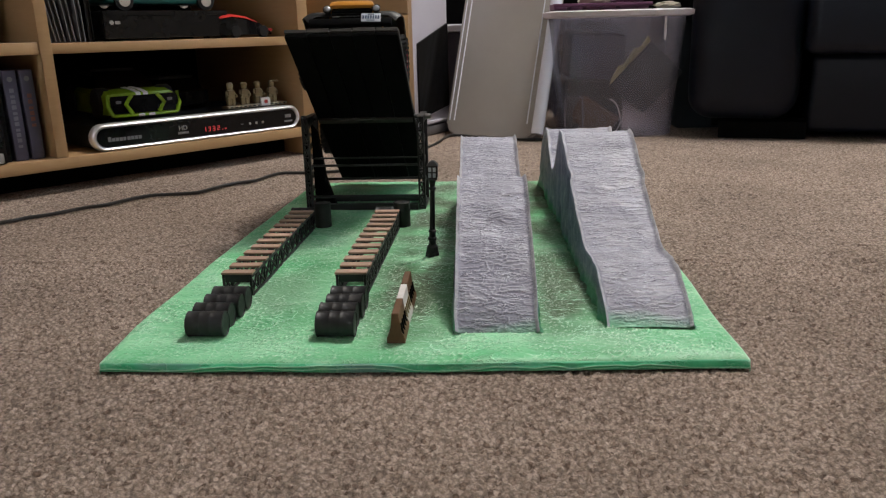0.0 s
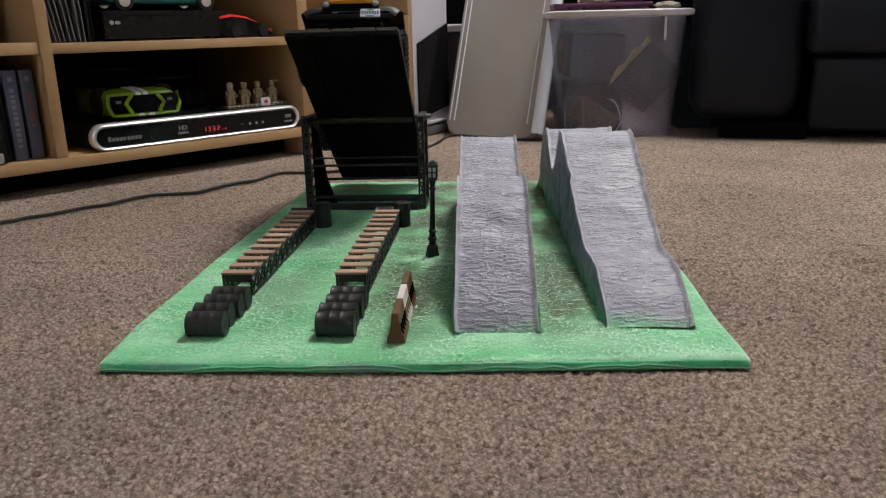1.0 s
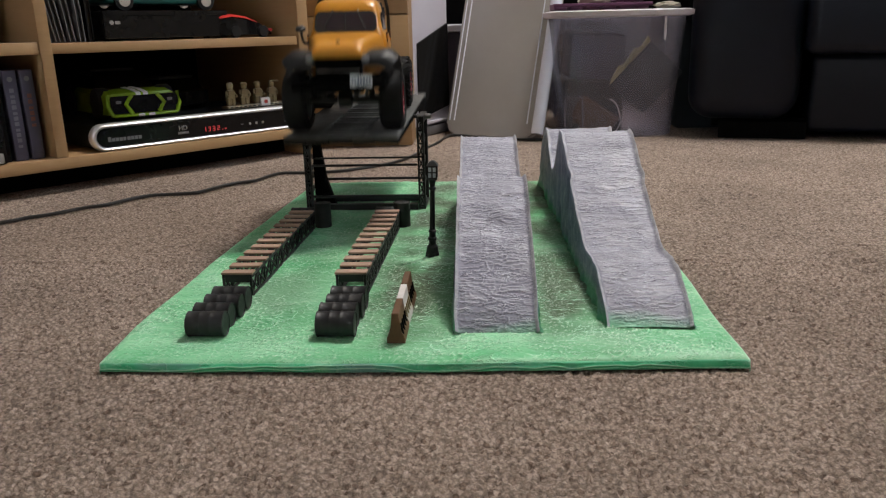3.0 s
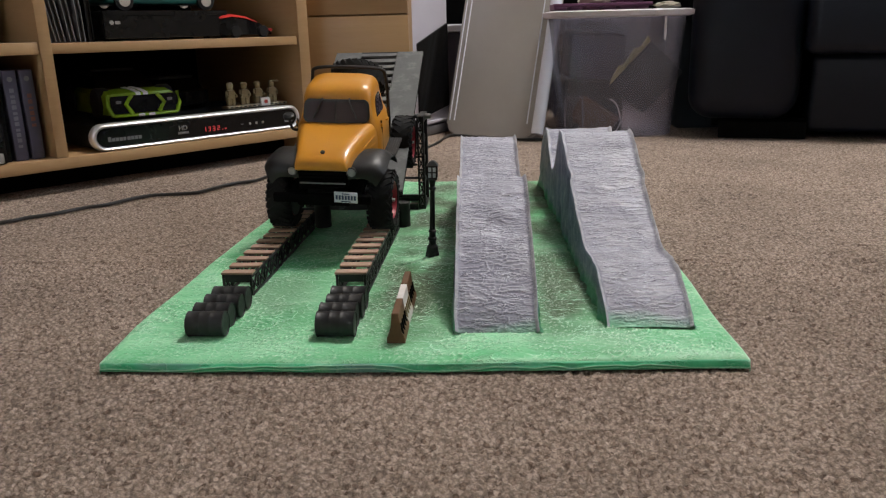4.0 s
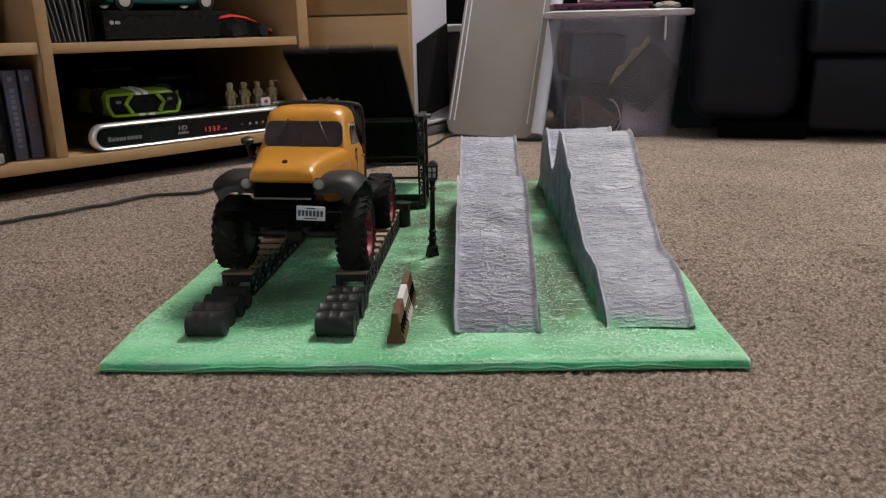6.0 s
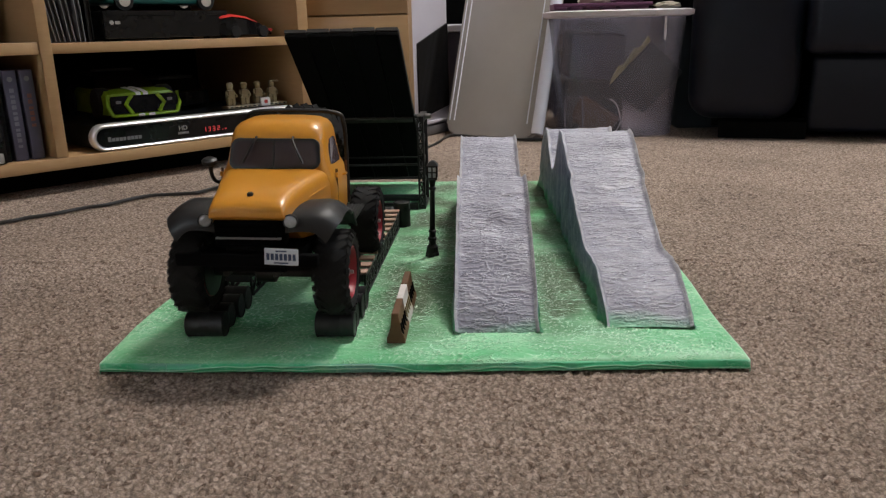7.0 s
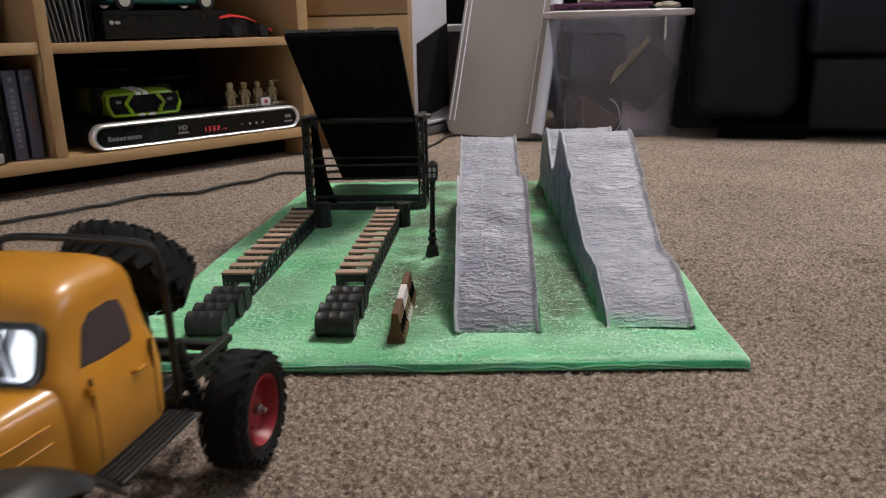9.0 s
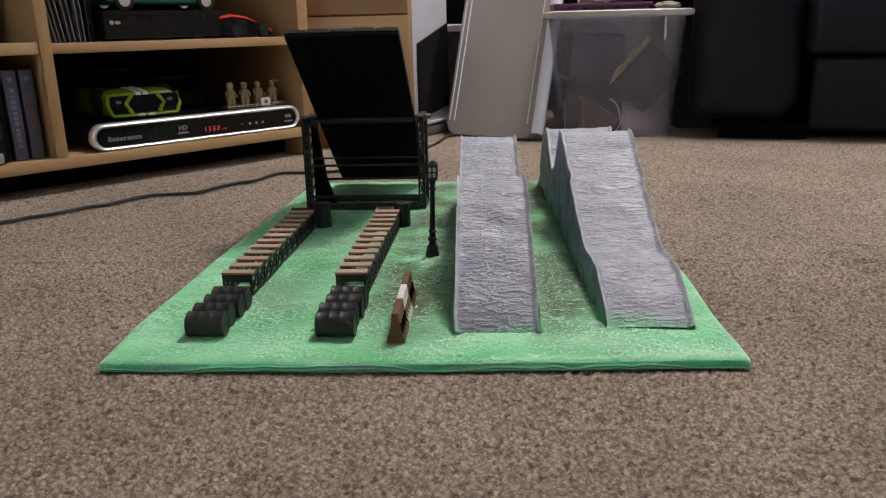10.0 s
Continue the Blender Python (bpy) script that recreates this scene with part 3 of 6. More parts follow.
def silver_panel():
    bl, br = Vector((-0.052, 1.140, 0.004)), Vector((0.128, 1.040, 0.004))
    tl = Vector((-0.012, 1.225, 0.27))
    u = (br - bl).normalized()
    up = (tl - bl)
    up = (up - up.dot(u) * u * 0.55).normalized()
    n = u.cross(up).normalized()
    up2 = n.cross(u)
    shear = up.dot(u)
    m = Matrix.Translation(bl) @ Matrix((u, up2, n)).transposed().to_4x4()
    p = thing("silver_panel", m, "large silver grey plastic panel leaning upright", "panel")
    Wd, Hh = (br - bl).length, 0.46
    bm = bmesh.new()
    out = []
    for cx, cy, a0 in ((0.022, 0.022, 180), (Wd - 0.022, 0.022, 270), (Wd - 0.022, Hh - 0.02, 0), (0.022, Hh - 0.02, 90)):
        for k in range(6):
            a = radians(a0 + 18 * k)
            x, y = cx + 0.022 * math.cos(a), cy + 0.022 * math.sin(a)
            out.append((x + shear * y, y))
    prism(bm, out, "z", -0.03, 0.0)
    bmesh.ops.bevel(bm, geom=[e for e in bm.edges if all(abs(v.co.z) < 1e-6 for v in e.verts)], offset=0.004, segments=3, affect="EDGES")
    part("shell", bm, SILVER, p)
    bm = bmesh.new()
    tube(bm, [(Wd - 0.0030 + shear * y, y, -0.006) for y in (0.010, 0.014, 0.2, 0.4, Hh - 0.01)], 0.0118, 20)
    part("edge_tube", bm, EDGE, p, "silver rounded edge with its bright highlight painted")
    for x0 in (0.006, 0.017, Wd - 0.024):
        bm = bmesh.new()
        tube(bm, [(x0 + shear * y, y, 0.0005) for y in (0.028, 0.1, 0.25, Hh - 0.02)], 0.0014, 8)
        part("ridge", bm, EDGE, p)


silver_panel()


def storage_tub():
    t = thing("storage_tub", pose(0.279, 1.235, 0, 0, 0, 3), "clear plastic storage tub full of odds and ends", "storage box")
    bm = bmesh.new()
    outer = [superring(0, 0, 0.111 + 0.017 * k, 0.137 + 0.018 * k, 0.001 + 0.208 * k, 6.5, 48) for k in (0, 0.02, 0.1, 0.3, 0.6, 1.0)]
    inner = [superring(0, 0, 0.1085 + 0.017 * k, 0.1345 + 0.018 * k, 0.001 + 0.208 * k, 6.5, 48) for k in (1.0, 0.6, 0.3, 0.1, 0.02)]
    outer[0] = superring(0, 0, 0.102, 0.128, 0.001, 7, 48)
    loft(bm, outer + inner)
    part("tub", bm, TUB, t, "translucent clear tub wall").visible_shadow = False
    bm = bmesh.new()
    loft(bm, [superring(0, 0, 0.1285, 0.156, 0.203, 9, 48), superring(0, 0, 0.136, 0.163, 0.205, 9, 48), superring(0, 0, 0.137, 0.164, 0.213, 9, 48),
              superring(0, 0, 0.129, 0.156, 0.215, 9, 48), superring(0, 0, 0.126, 0.153, 0.206, 9, 48)], cap=False)
    part("rim", bm, TUBRIM, t)
    for sx in (1,):
        bm = bmesh.new()
        box(bm, 0.0, 0.004, -0.003, 0.0, 0.165, 0.203, 0.001)
        part("clip", bm, TUBRIM, t, m=pose(sx * 0.075, -0.151, 0))
    # what lies in the tub and shows through it
    bm = bmesh.new()
    box(bm, -0.085, 0.03, -0.09, 0.10, 0.006, 0.10, 0.006)
    tagged(mesh_object("dark_carton", bm, DARKTEAL), "dark carton lying inside the clear tub", "box").matrix_basis = pose(0.265, 1.24, 0, 0, 0, 5)
    tilted = pose(0.275, 1.125, 0.093, 0, -47, 0)
    bm = bmesh.new()
    box(bm, 0.0, 0.100, 0.0, 0.05, -0.082, 0.0, 0.003)
    tagged(mesh_object("tilted_carton", bm, DARKTEAL, 40), "dark carton tilted on its corner inside the tub", "box").matrix_basis = tilted
    bm = bmesh.new()
    prism(bm, [(-0.002, 0.0006), (0.034, 0.0006), (0.036, 0.002), (0.060, 0.0008), (0.099, 0.0010), (0.102, 0.010), (0.080, 0.006), (0.072, 0.013), (0.040, 0.007), (0.030, 0.012), (0.006, 0.005)], "y", -0.004, 0.006)
    tagged(mesh_object("torn_card", bm, MUSTARD), "torn pale yellow card on the tilted carton", "card").matrix_basis = tilted
    bm = bmesh.new()
    for q in ((0, 0.036, 0.001, 0.0035), (0, 0.036, 0.0625, 0.065), (0, 0.0022, 0.0035, 0.0625), (0.0338, 0.036, 0.0035, 0.0625)):
        box(bm, q[0], q[1], 0, 0.004, q[2], q[3])
    tagged(mesh_object("photo_stand", bm, GREYMID), "small grey photo stand inside the tub", "photo stand").matrix_basis = pose(0.188, 1.118, 0.006, -4, 0, 6)
    for nm, bx, ps, mt, lab in (("plastic_bag", (-0.055, 0.05, -0.03, 0.05, 0, 0.075), pose(0.245, 1.17, 0.102, 4, 3, 8), SPINE, "dull violet plastic bag inside the tub"),):
        bm = bmesh.new()
        box(bm, *bx, 0.003, 2)
        tagged(mesh_object(nm, bm, mt, 40), lab, "clutter").matrix_basis = ps
    bm = bmesh.new()
    box(bm, -0.04, 0.04, -0.03, 0.03, 0, 0.05, 0.006)
    tagged(mesh_object("brown_carton", bm, BROWN), "small brown carton inside the tub", "box").matrix_basis = pose(0.235, 1.165, 0.012, 0, 35, -20)
    bm = bmesh.new()
    tube(bm, smooth_path([(0, 0, 0.0), (0.012, 0, 0.02), (0.004, 0, 0.05), (-0.01, 0, 0.06)]), 0.0014)
    tagged(mesh_object("loose_wire", bm, WHITE), "pale loose wire inside the tub", "wire").matrix_basis = pose(0.28, 1.108, 0.008)
    # purple crate and paper lying on top
    cr = thing("purple_crate", pose(0.245, 1.24, 0.2165, 0, 0, 3), "slotted purple plastic crate lying on the tub", "crate")
    for i in range(6):
        part("slat", rbox(-0.09 + i * 0.03, -0.068 + i * 0.03, -0.145, 0.12, 0.0, 0.010, 0.001), PURPLE, cr)
    part("rail", rbox(-0.092, 0.088, -0.15, -0.1455, 0.004, 0.010, 0.001), PURPLE, cr)
    part("rail", rbox(-0.092, 0.088, 0.1205, 0.125, 0.0, 0.010, 0.001), PURPLE, cr)
    rng = random.Random(3)
    for x, y, w, mt, lab in ((0.25, 1.17, 0.045, PAPER, "crumpled cream paper on the purple crate"), (0.30, 1.15, 0.035, PURPLE, "crumpled purple wrapper on the crate"), (0.375, 1.13, 0.03, PAPER, "crumpled white paper on the tub rim")):
        bm = bmesh.new()
        bmesh.ops.create_icosphere(bm, subdivisions=3, radius=1)
        for v in bm.verts:
            k = 0.8 + 0.35 * noise.noise(v.co * 2.2 + Vector((x * 40, 0, 0)))
            v.co = Vector((v.co.x * w * k, v.co.y * w * 0.6 * k, max(v.co.z, -0.6) * w * 0.28 * k))
        lo = min(v.co.z for v in bm.verts)
        tagged(mesh_object("crumpled_paper", bm, mt, 30), lab, "paper").matrix_basis = pose(x, y, (0.2268 if x < 0.35 else 0.2155) - lo)


before = set(bpy.data.objects)
storage_tub()
# the tub is a tall one and stands close behind the leaning panel
for ob in list(bpy.data.objects):
    if ob not in before and ob.parent is None:
        ob.matrix_basis = Matrix.Translation((-0.003, -0.045, 0)) @ Matrix.Diagonal((1, 1, 1.10, 1)) @ ob.matrix_basis


def back_things():
    # added black block as dark background and a second lilac tub, behind the panel
    c = thing("dark_cupboard", pose(0.12, 1.56, 0), "black cupboard-shaped block added as the dark background", "cupboard")
    part("body", rbox(-0.28, 0.62, 0.012, 0.36, 0.0, 0.9, 0.003), DECKUNDER, c)
    for i in range(3):
        part("door", rbox(-0.278 + i * 0.3, 0.018 + i * 0.3, 0.0, 0.011, 0.02, 0.89, 0.002), DECKUNDER, c)
    t = thing("lidded_tub", pose(0.02, 1.43, 0), "pale lilac plastic tub with a clipped lid", "storage box")
    bm = bmesh.new()
    loft(bm, [superring(0, 0, 0.085 + 0.012 * k, 0.09 + 0.012 * k, 0.002 + 0.20 * k, 7, 40) for k in (0, 0.05, 0.5, 1)])
    part("tub", bm, SPINE, t, "dull purple tub wall", smooth=40)
    bm = bmesh.new()
    loft(bm, [superring(0, 0, 0.101 - k, 0.106 - k, z, 7, 40) for z, k in ((0.203, 0.002), (0.205, 0), (0.217, 0), (0.220, 0.004))])
    part("lid", bm, LILAC, t, smooth=40)


back_things()


def fabric_box():
    b = thing("fabric_box", pose(0.470, 1.36, 0, 0, 0, 0), "dark teal fabric box standing behind the sofa", "box")
    part("body", rbox(-0.05, 0.055, -0.17, 0.14, 0.0, 0.215, 0.01, 3), DARKTEAL, b)
    part("lid", rbox(-0.053, 0.058, -0.173, 0.143, 0.2155, 0.232, 0.006, 3), DARKTEAL, b)


fabric_box()


def sofa():
    s = thing("sofa", pose(0.474, 1.042, 0, 0, 0, -15.5), "black leather sofa with padded arm and seat", "sofa")

    def pad(name, b, bev, bulge=0.0):
        bm = rbox(*b, bev, 5)
        part(name, bm, LEATHER, s, smooth=60)
    part("foot", rbox(-0.006, 0.145, 0.004, 0.08, 0.0, 0.031, 0.002), DECKUNDER, s, "low dark wooden foot")
    part("foot", rbox(1.2, 1.35, 0.004, 0.08, 0.0, 0.031, 0.002), DECKUNDER, s, "low dark wooden foot")
    part("underframe", rbox(-0.02, 1.6, 0.045, 0.8, 0.018, 0.0345, 0.002), DECKUNDER, s)
    pad("arm", (-0.065, 0.128, -0.025, 0.85, 0.035, 0.62), 0.045)
    pad("front_panel", (0.146, 1.6, 0.006, 0.20, 0.012, 0.149), 0.012)
    pad("seat_cushion", (0.1295, 0.80, -0.028, 0.7, 0.151, 0.262), 0.022)
    pad("seat_cushion", (0.802, 1.6, -0.028, 0.7, 0.151, 0.262), 0.022)
    pad("backrest", (0.129, 1.6, 0.701, 0.9, 0.03, 0.75), 0.05)


sofa()


def floor_cable():
    pts = [(-0.80, 0.22), (-0.62, 0.34), (-0.535, 0.404), (-0.517, 0.427), (-0.496, 0.446), (-0.470, 0.482), (-0.452, 0.497), (-0.434, 0.532), (-0.415, 0.554), (-0.380, 0.562), (-0.357, 0.572), (-0.340, 0.612), (-0.324, 0.636), (-0.303, 0.652), (-0.292, 0.688), (-0.279, 0.712), (-0.246, 0.714),
           (-0.19, 0.725), (-0.12, 0.79), (-0.090, 0.87), (-0.077, 0.944), (-0.059, 1.021), (-0.048, 1.100), (-0.033, 1.128), (-0.015, 1.118), (0.021, 1.085), (0.054, 1.063), (0.13, 1.043), (0.19, 1.06)]
    bm = bmesh.new()
    tube(bm, smooth_path([(x, y, 0.0025) for x, y in pts], 8), 0.0024, 8)
    tagged(mesh_object("floor_cable", bm, CABLE, 40), "thin black cable lying across the carpet", "cable")


floor_cable()


# ---- the model course: board, ramps, bridges, seesaw ----
TOP = 0.009


def course_board():
    b = thing("course_board", pose(0, 0, 0), "green painted paper-covered course board on the carpet", "model board")
    n, k = 440, 640
    s, t = np.meshgrid(np.linspace(0, 1, n), np.linspace(0, 1, k))
    # slightly skewed rectangular sheet
    x = (-0.2085 + 0.419 * s) + 0.007 * (1 - s) * (t ** 3 - 0.9 * np.sin(np.pi * np.clip(t * 1.4, 0, 1)) * 0.5)
    y = (-0.0008 + 0.0105 * np.clip(s * 1.6 - 0.6, 0, 1)) * (1 - t) + 0.603 * t
    wob = field(1, k, 80, 3)[0][:, None] * 0.0006
    x = x + wob * (np.abs(s - 0.5) * 2) ** 4
    y = y + field(1, n, 60, 4)[0][None, :] * 0.0006 * (1 - t) ** 8
    d = np.minimum(np.minimum(s, 1 - s) * 0.42, np.minimum(t, 1 - t) * 0.594)
    calm = np.clip(d / 0.006, 0.12, 1)
    z = TOP - 0.0006 + calm * (0.0010 * crease(k, n, 8, 20, 0.16) * np.clip(0.4 + field(k, n, 34, 22), 0, 1) + 0.0009 * crease(k, n, 4.2, 23, 0.20) * np.clip(0.35 + field(k, n, 26, 25), 0, 1)
                               + 0.0006 * crease(k, n, 3.0, 27, 0.25) * np.clip(0.2 + field(k, n, 20, 29), 0, 1) + 0.0006 * field(k, n, 34, 24) + 0.0001 * field(k, n, 2, 26))
    z = z - 0.002 * np.exp(-d / 0.002) - 0.0008 * np.exp(-t * 0.594 / 0.015)
    # skirt folds down to the carpet
    zz = np.pad(z, 1, mode="edge")
    xx, yy = np.pad(x, 1, mode="edge"), np.pad(y, 1, mode="edge")
    zz[0, :] = zz[-1, :] = zz[:, 0] = zz[:, -1] = 0.0004
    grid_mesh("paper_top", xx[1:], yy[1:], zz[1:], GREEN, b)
    # the front edge folds under in a rounded, wetter-looking roll
    j = np.linspace(np.pi * 0.96, 0, 22)[:, None]
    line = 1.55 + 0.55 * field(1, n + 2, 46, 43) + 0.2 * field(1, n + 2, 13, 44)
    line2 = line + 0.75 + 0.25 * field(1, n + 2, 30, 45)
    roll = 0.0004 * field(22, n + 2, 30, 41) + 0.0011 * np.exp(-((j - line) / 0.20) ** 2) + 0.0007 * np.exp(-((j - line2) / 0.14) ** 2)
    h = zz[1, :][None, :]
    grid_mesh("folded_edge", np.repeat(xx[1:2, :], 22, 0), yy[1, :][None, :] - (0.0012 + roll) * np.sin(j), h - 0.0062 * (1 - np.cos(j)) / 2, EDGEGREEN, b, "glossy green folded edge")
    front = slice(2, 450)
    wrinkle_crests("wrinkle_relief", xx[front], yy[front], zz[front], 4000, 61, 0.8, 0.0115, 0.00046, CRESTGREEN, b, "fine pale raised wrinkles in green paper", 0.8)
    bm = bmesh.new()
    prism(bm, [(-0.204, 0.012), (0.207, 0.020), (0.207, 0.599), (-0.198, 0.599)], "z", 0.0, 0.005)
    part("foam_core", bm, WHITE, b, "thin white foam core")


course_board()


def wavy_ramp(name, x0, x1, prof, label, seed, lean=0.0, flare=(0.0, 0.0)):
    """A crumpled paper ramp whose top follows (y, z) pairs."""
    r = thing(name, pose(0, 0, 0), label, "model ramp", group="paper ramps")
    pts = smooth_path([(0, y, z) for y, z in prof], 14)
    n = len(pts)
    cols = 112
    s = np.linspace(0, 1, cols)
    py, pz = np.array([p.y for p in pts]), np.array([p.z for p in pts])
    # even steps along the path
    dist = np.concatenate([[0], np.cumsum(np.hypot(np.diff(py), np.diff(pz)))])
    rows = int(dist[-1] / 0.00065)
    dd = np.linspace(0, dist[-1], rows)
    py, pz = np.interp(dd, dist, py), np.interp(dd, dist, pz)
    # wrinkles run across the ramp
    patch = np.clip(0.6 + 0.7 * field(rows, cols, 42, seed + 7), 0.1, 1.4)
    w = crease(rows, cols, 3.8, seed, 0.32, 7.0) * patch
    w2 = crease(rows, cols, 2.6, seed + 3, 0.36, 6.0) * np.clip(1.5 - patch, 0.3, 1.2)
    w3 = crease(rows, cols, 11, seed + 11, 0.10, 2.4) * np.clip(field(rows, cols, 60, seed + 12), 0, 1)
    rel = 0.00062 * w + 0.00060 * w2 + 0.0006 * w3 + 0.0008 * field(rows, cols, 26, seed + 5, 36) + 0.00004 * field(rows, cols, 2, seed + 6)
    rim = np.exp(-(np.minimum(s, 1 - s) / 0.035) ** 2)[None, :] * (0.0030 + 0.0004 * field(rows, 1, 12, seed + 8))
    ty, tz = np.gradient(py), np.gradient(pz)
    ln = np.hypot(ty, tz) + 1e-9
    calm = 1 - 0.85 * np.exp(-(np.minimum(s, 1 - s) / 0.07) ** 2)[None, :]
    off = rel * calm + rim
    Y = py[:, None] - (tz / ln)[:, None] * off
    Z = pz[:, None] + (ty / ln)[:, None] * off
    edge = 0.00035 * field(rows, 2, 22, seed + 9)
    xs0, xs1 = x0 + edge[:, :1] + (lean + flare[0]) * py[:, None], x1 + edge[:, 1:] + (lean + flare[1]) * py[:, None]
    X = xs0 + (xs1 - xs0) * s[None, :]
    Z = np.maximum(Z, TOP - 0.001)
    # sides fall to the board
    drop = 16
    f = np.linspace(1, 0, drop + 1)[:-1][::-1]
    sideL = [(X[:, :1] + 0.0012 * (1 - a) * field(rows, 1, 17, seed + 30 + i // 4) - 0.002 * (1 - a), Y[:, :1], (TOP - 0.0012) + (Z[:, :1] - TOP + 0.0012) * a) for i, a in enumerate(f)]
    sideR = [(X[:, -1:] + 0.0009 * (1 - a) * field(rows, 1, 11, seed + 60 + i // 4) + 0.002 * (1 - a), Y[:, -1:], (TOP - 0.0012) + (Z[:, -1:] - TOP + 0.0012) * a) for i, a in enumerate(f[::-1])]
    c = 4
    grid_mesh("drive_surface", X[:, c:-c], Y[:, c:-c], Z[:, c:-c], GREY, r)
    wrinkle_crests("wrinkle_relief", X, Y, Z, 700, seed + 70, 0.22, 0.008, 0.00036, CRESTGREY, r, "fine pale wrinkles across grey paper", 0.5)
    # edge strips are paler: wear with the rim's highlight put into the colour
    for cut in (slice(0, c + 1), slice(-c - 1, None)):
        grid_mesh("rolled_edge", X[:, cut], Y[:, cut], Z[:, cut], PALEGREY, r, "pale worn rolled paper edge, highlight in its colour")
    # side skins are darker and bluer than the drive surface
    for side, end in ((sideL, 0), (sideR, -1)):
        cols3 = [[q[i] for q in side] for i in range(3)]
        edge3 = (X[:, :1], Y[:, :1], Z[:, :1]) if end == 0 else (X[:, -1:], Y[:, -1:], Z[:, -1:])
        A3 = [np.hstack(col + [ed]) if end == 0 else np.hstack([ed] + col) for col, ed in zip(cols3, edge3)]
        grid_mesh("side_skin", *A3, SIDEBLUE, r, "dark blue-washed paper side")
    return r


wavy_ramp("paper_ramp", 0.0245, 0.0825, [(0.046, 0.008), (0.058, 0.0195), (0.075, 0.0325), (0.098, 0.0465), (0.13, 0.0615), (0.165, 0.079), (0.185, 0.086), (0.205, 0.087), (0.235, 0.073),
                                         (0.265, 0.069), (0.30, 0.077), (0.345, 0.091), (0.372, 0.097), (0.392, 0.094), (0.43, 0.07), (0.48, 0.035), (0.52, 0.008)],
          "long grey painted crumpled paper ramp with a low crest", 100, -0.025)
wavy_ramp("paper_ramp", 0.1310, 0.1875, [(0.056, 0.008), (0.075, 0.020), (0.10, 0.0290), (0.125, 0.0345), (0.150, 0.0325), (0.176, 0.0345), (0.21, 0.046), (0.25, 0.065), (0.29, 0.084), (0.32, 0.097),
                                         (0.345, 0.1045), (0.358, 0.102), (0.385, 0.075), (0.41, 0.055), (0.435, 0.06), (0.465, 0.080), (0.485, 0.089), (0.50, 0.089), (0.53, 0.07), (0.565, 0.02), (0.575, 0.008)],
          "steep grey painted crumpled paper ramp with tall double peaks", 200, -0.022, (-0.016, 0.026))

# barrels
BARREL_R, BARREL_L = 0.0090, 0.0266


def barrel_mesh():
    bm = bmesh.new()
    r, L = BARREL_R, BARREL_L
    prof = [(r * 0.55, 0.0006), (r * 0.9, 0.0006), (r * 0.93, 0.0), (r, 0.0004), (r, 0.0012), (r * 0.972, 0.0016)]
    for c in (L * 0.36, L * 0.64):
        prof += [(r * 0.972, c - 0.0010), (r * 0.995, c - 0.0004), (r * 0.995, c + 0.0004), (r * 0.972, c + 0.0010)]
    prof += [(r * 0.972, L - 0.0016), (r, L - 0.0012), (r, L - 0.0004), (r * 0.93, L), (r * 0.9, L - 0.0006), (r * 0.55, L - 0.0006)]
    lathe(bm, prof, 28)
    return bm


first_barrel = None


def barrel(m, label):
    global first_barrel
    if first_barrel is None:
        ob = mesh_object("barrel", barrel_mesh(), BLACK, 40)
        first_barrel = ob
    else:
        ob = new("barrel", first_barrel.data)
    ob.matrix_basis = m
    tagged(ob, label, "barrel", group="model barrels")


for cx in (-0.1497, -0.0588):
    for i in range(4):
        barrel(pose(cx - BARREL_L / 2 + (0.0008, -0.0006, 0.0005, 0)[i], 0.0402 + 0.0183 * i, TOP + BARREL_R - 0.0008, 0, 90, (1, -1, 0.5, 0)[i]), "small black ribbed barrel lying on the green board")
for cx, x2 in ((-0.1345, -0.172), (-0.0485, -0.079)):
    barrel(pose(cx, 0.352, TOP - 0.001), "small black ribbed barrel standing beside the bridge end")
    barrel(pose(x2, 0.366, TOP + BARREL_R - 0.001, 0, 90, 0), "small black ribbed barrel lying behind the bridge end")


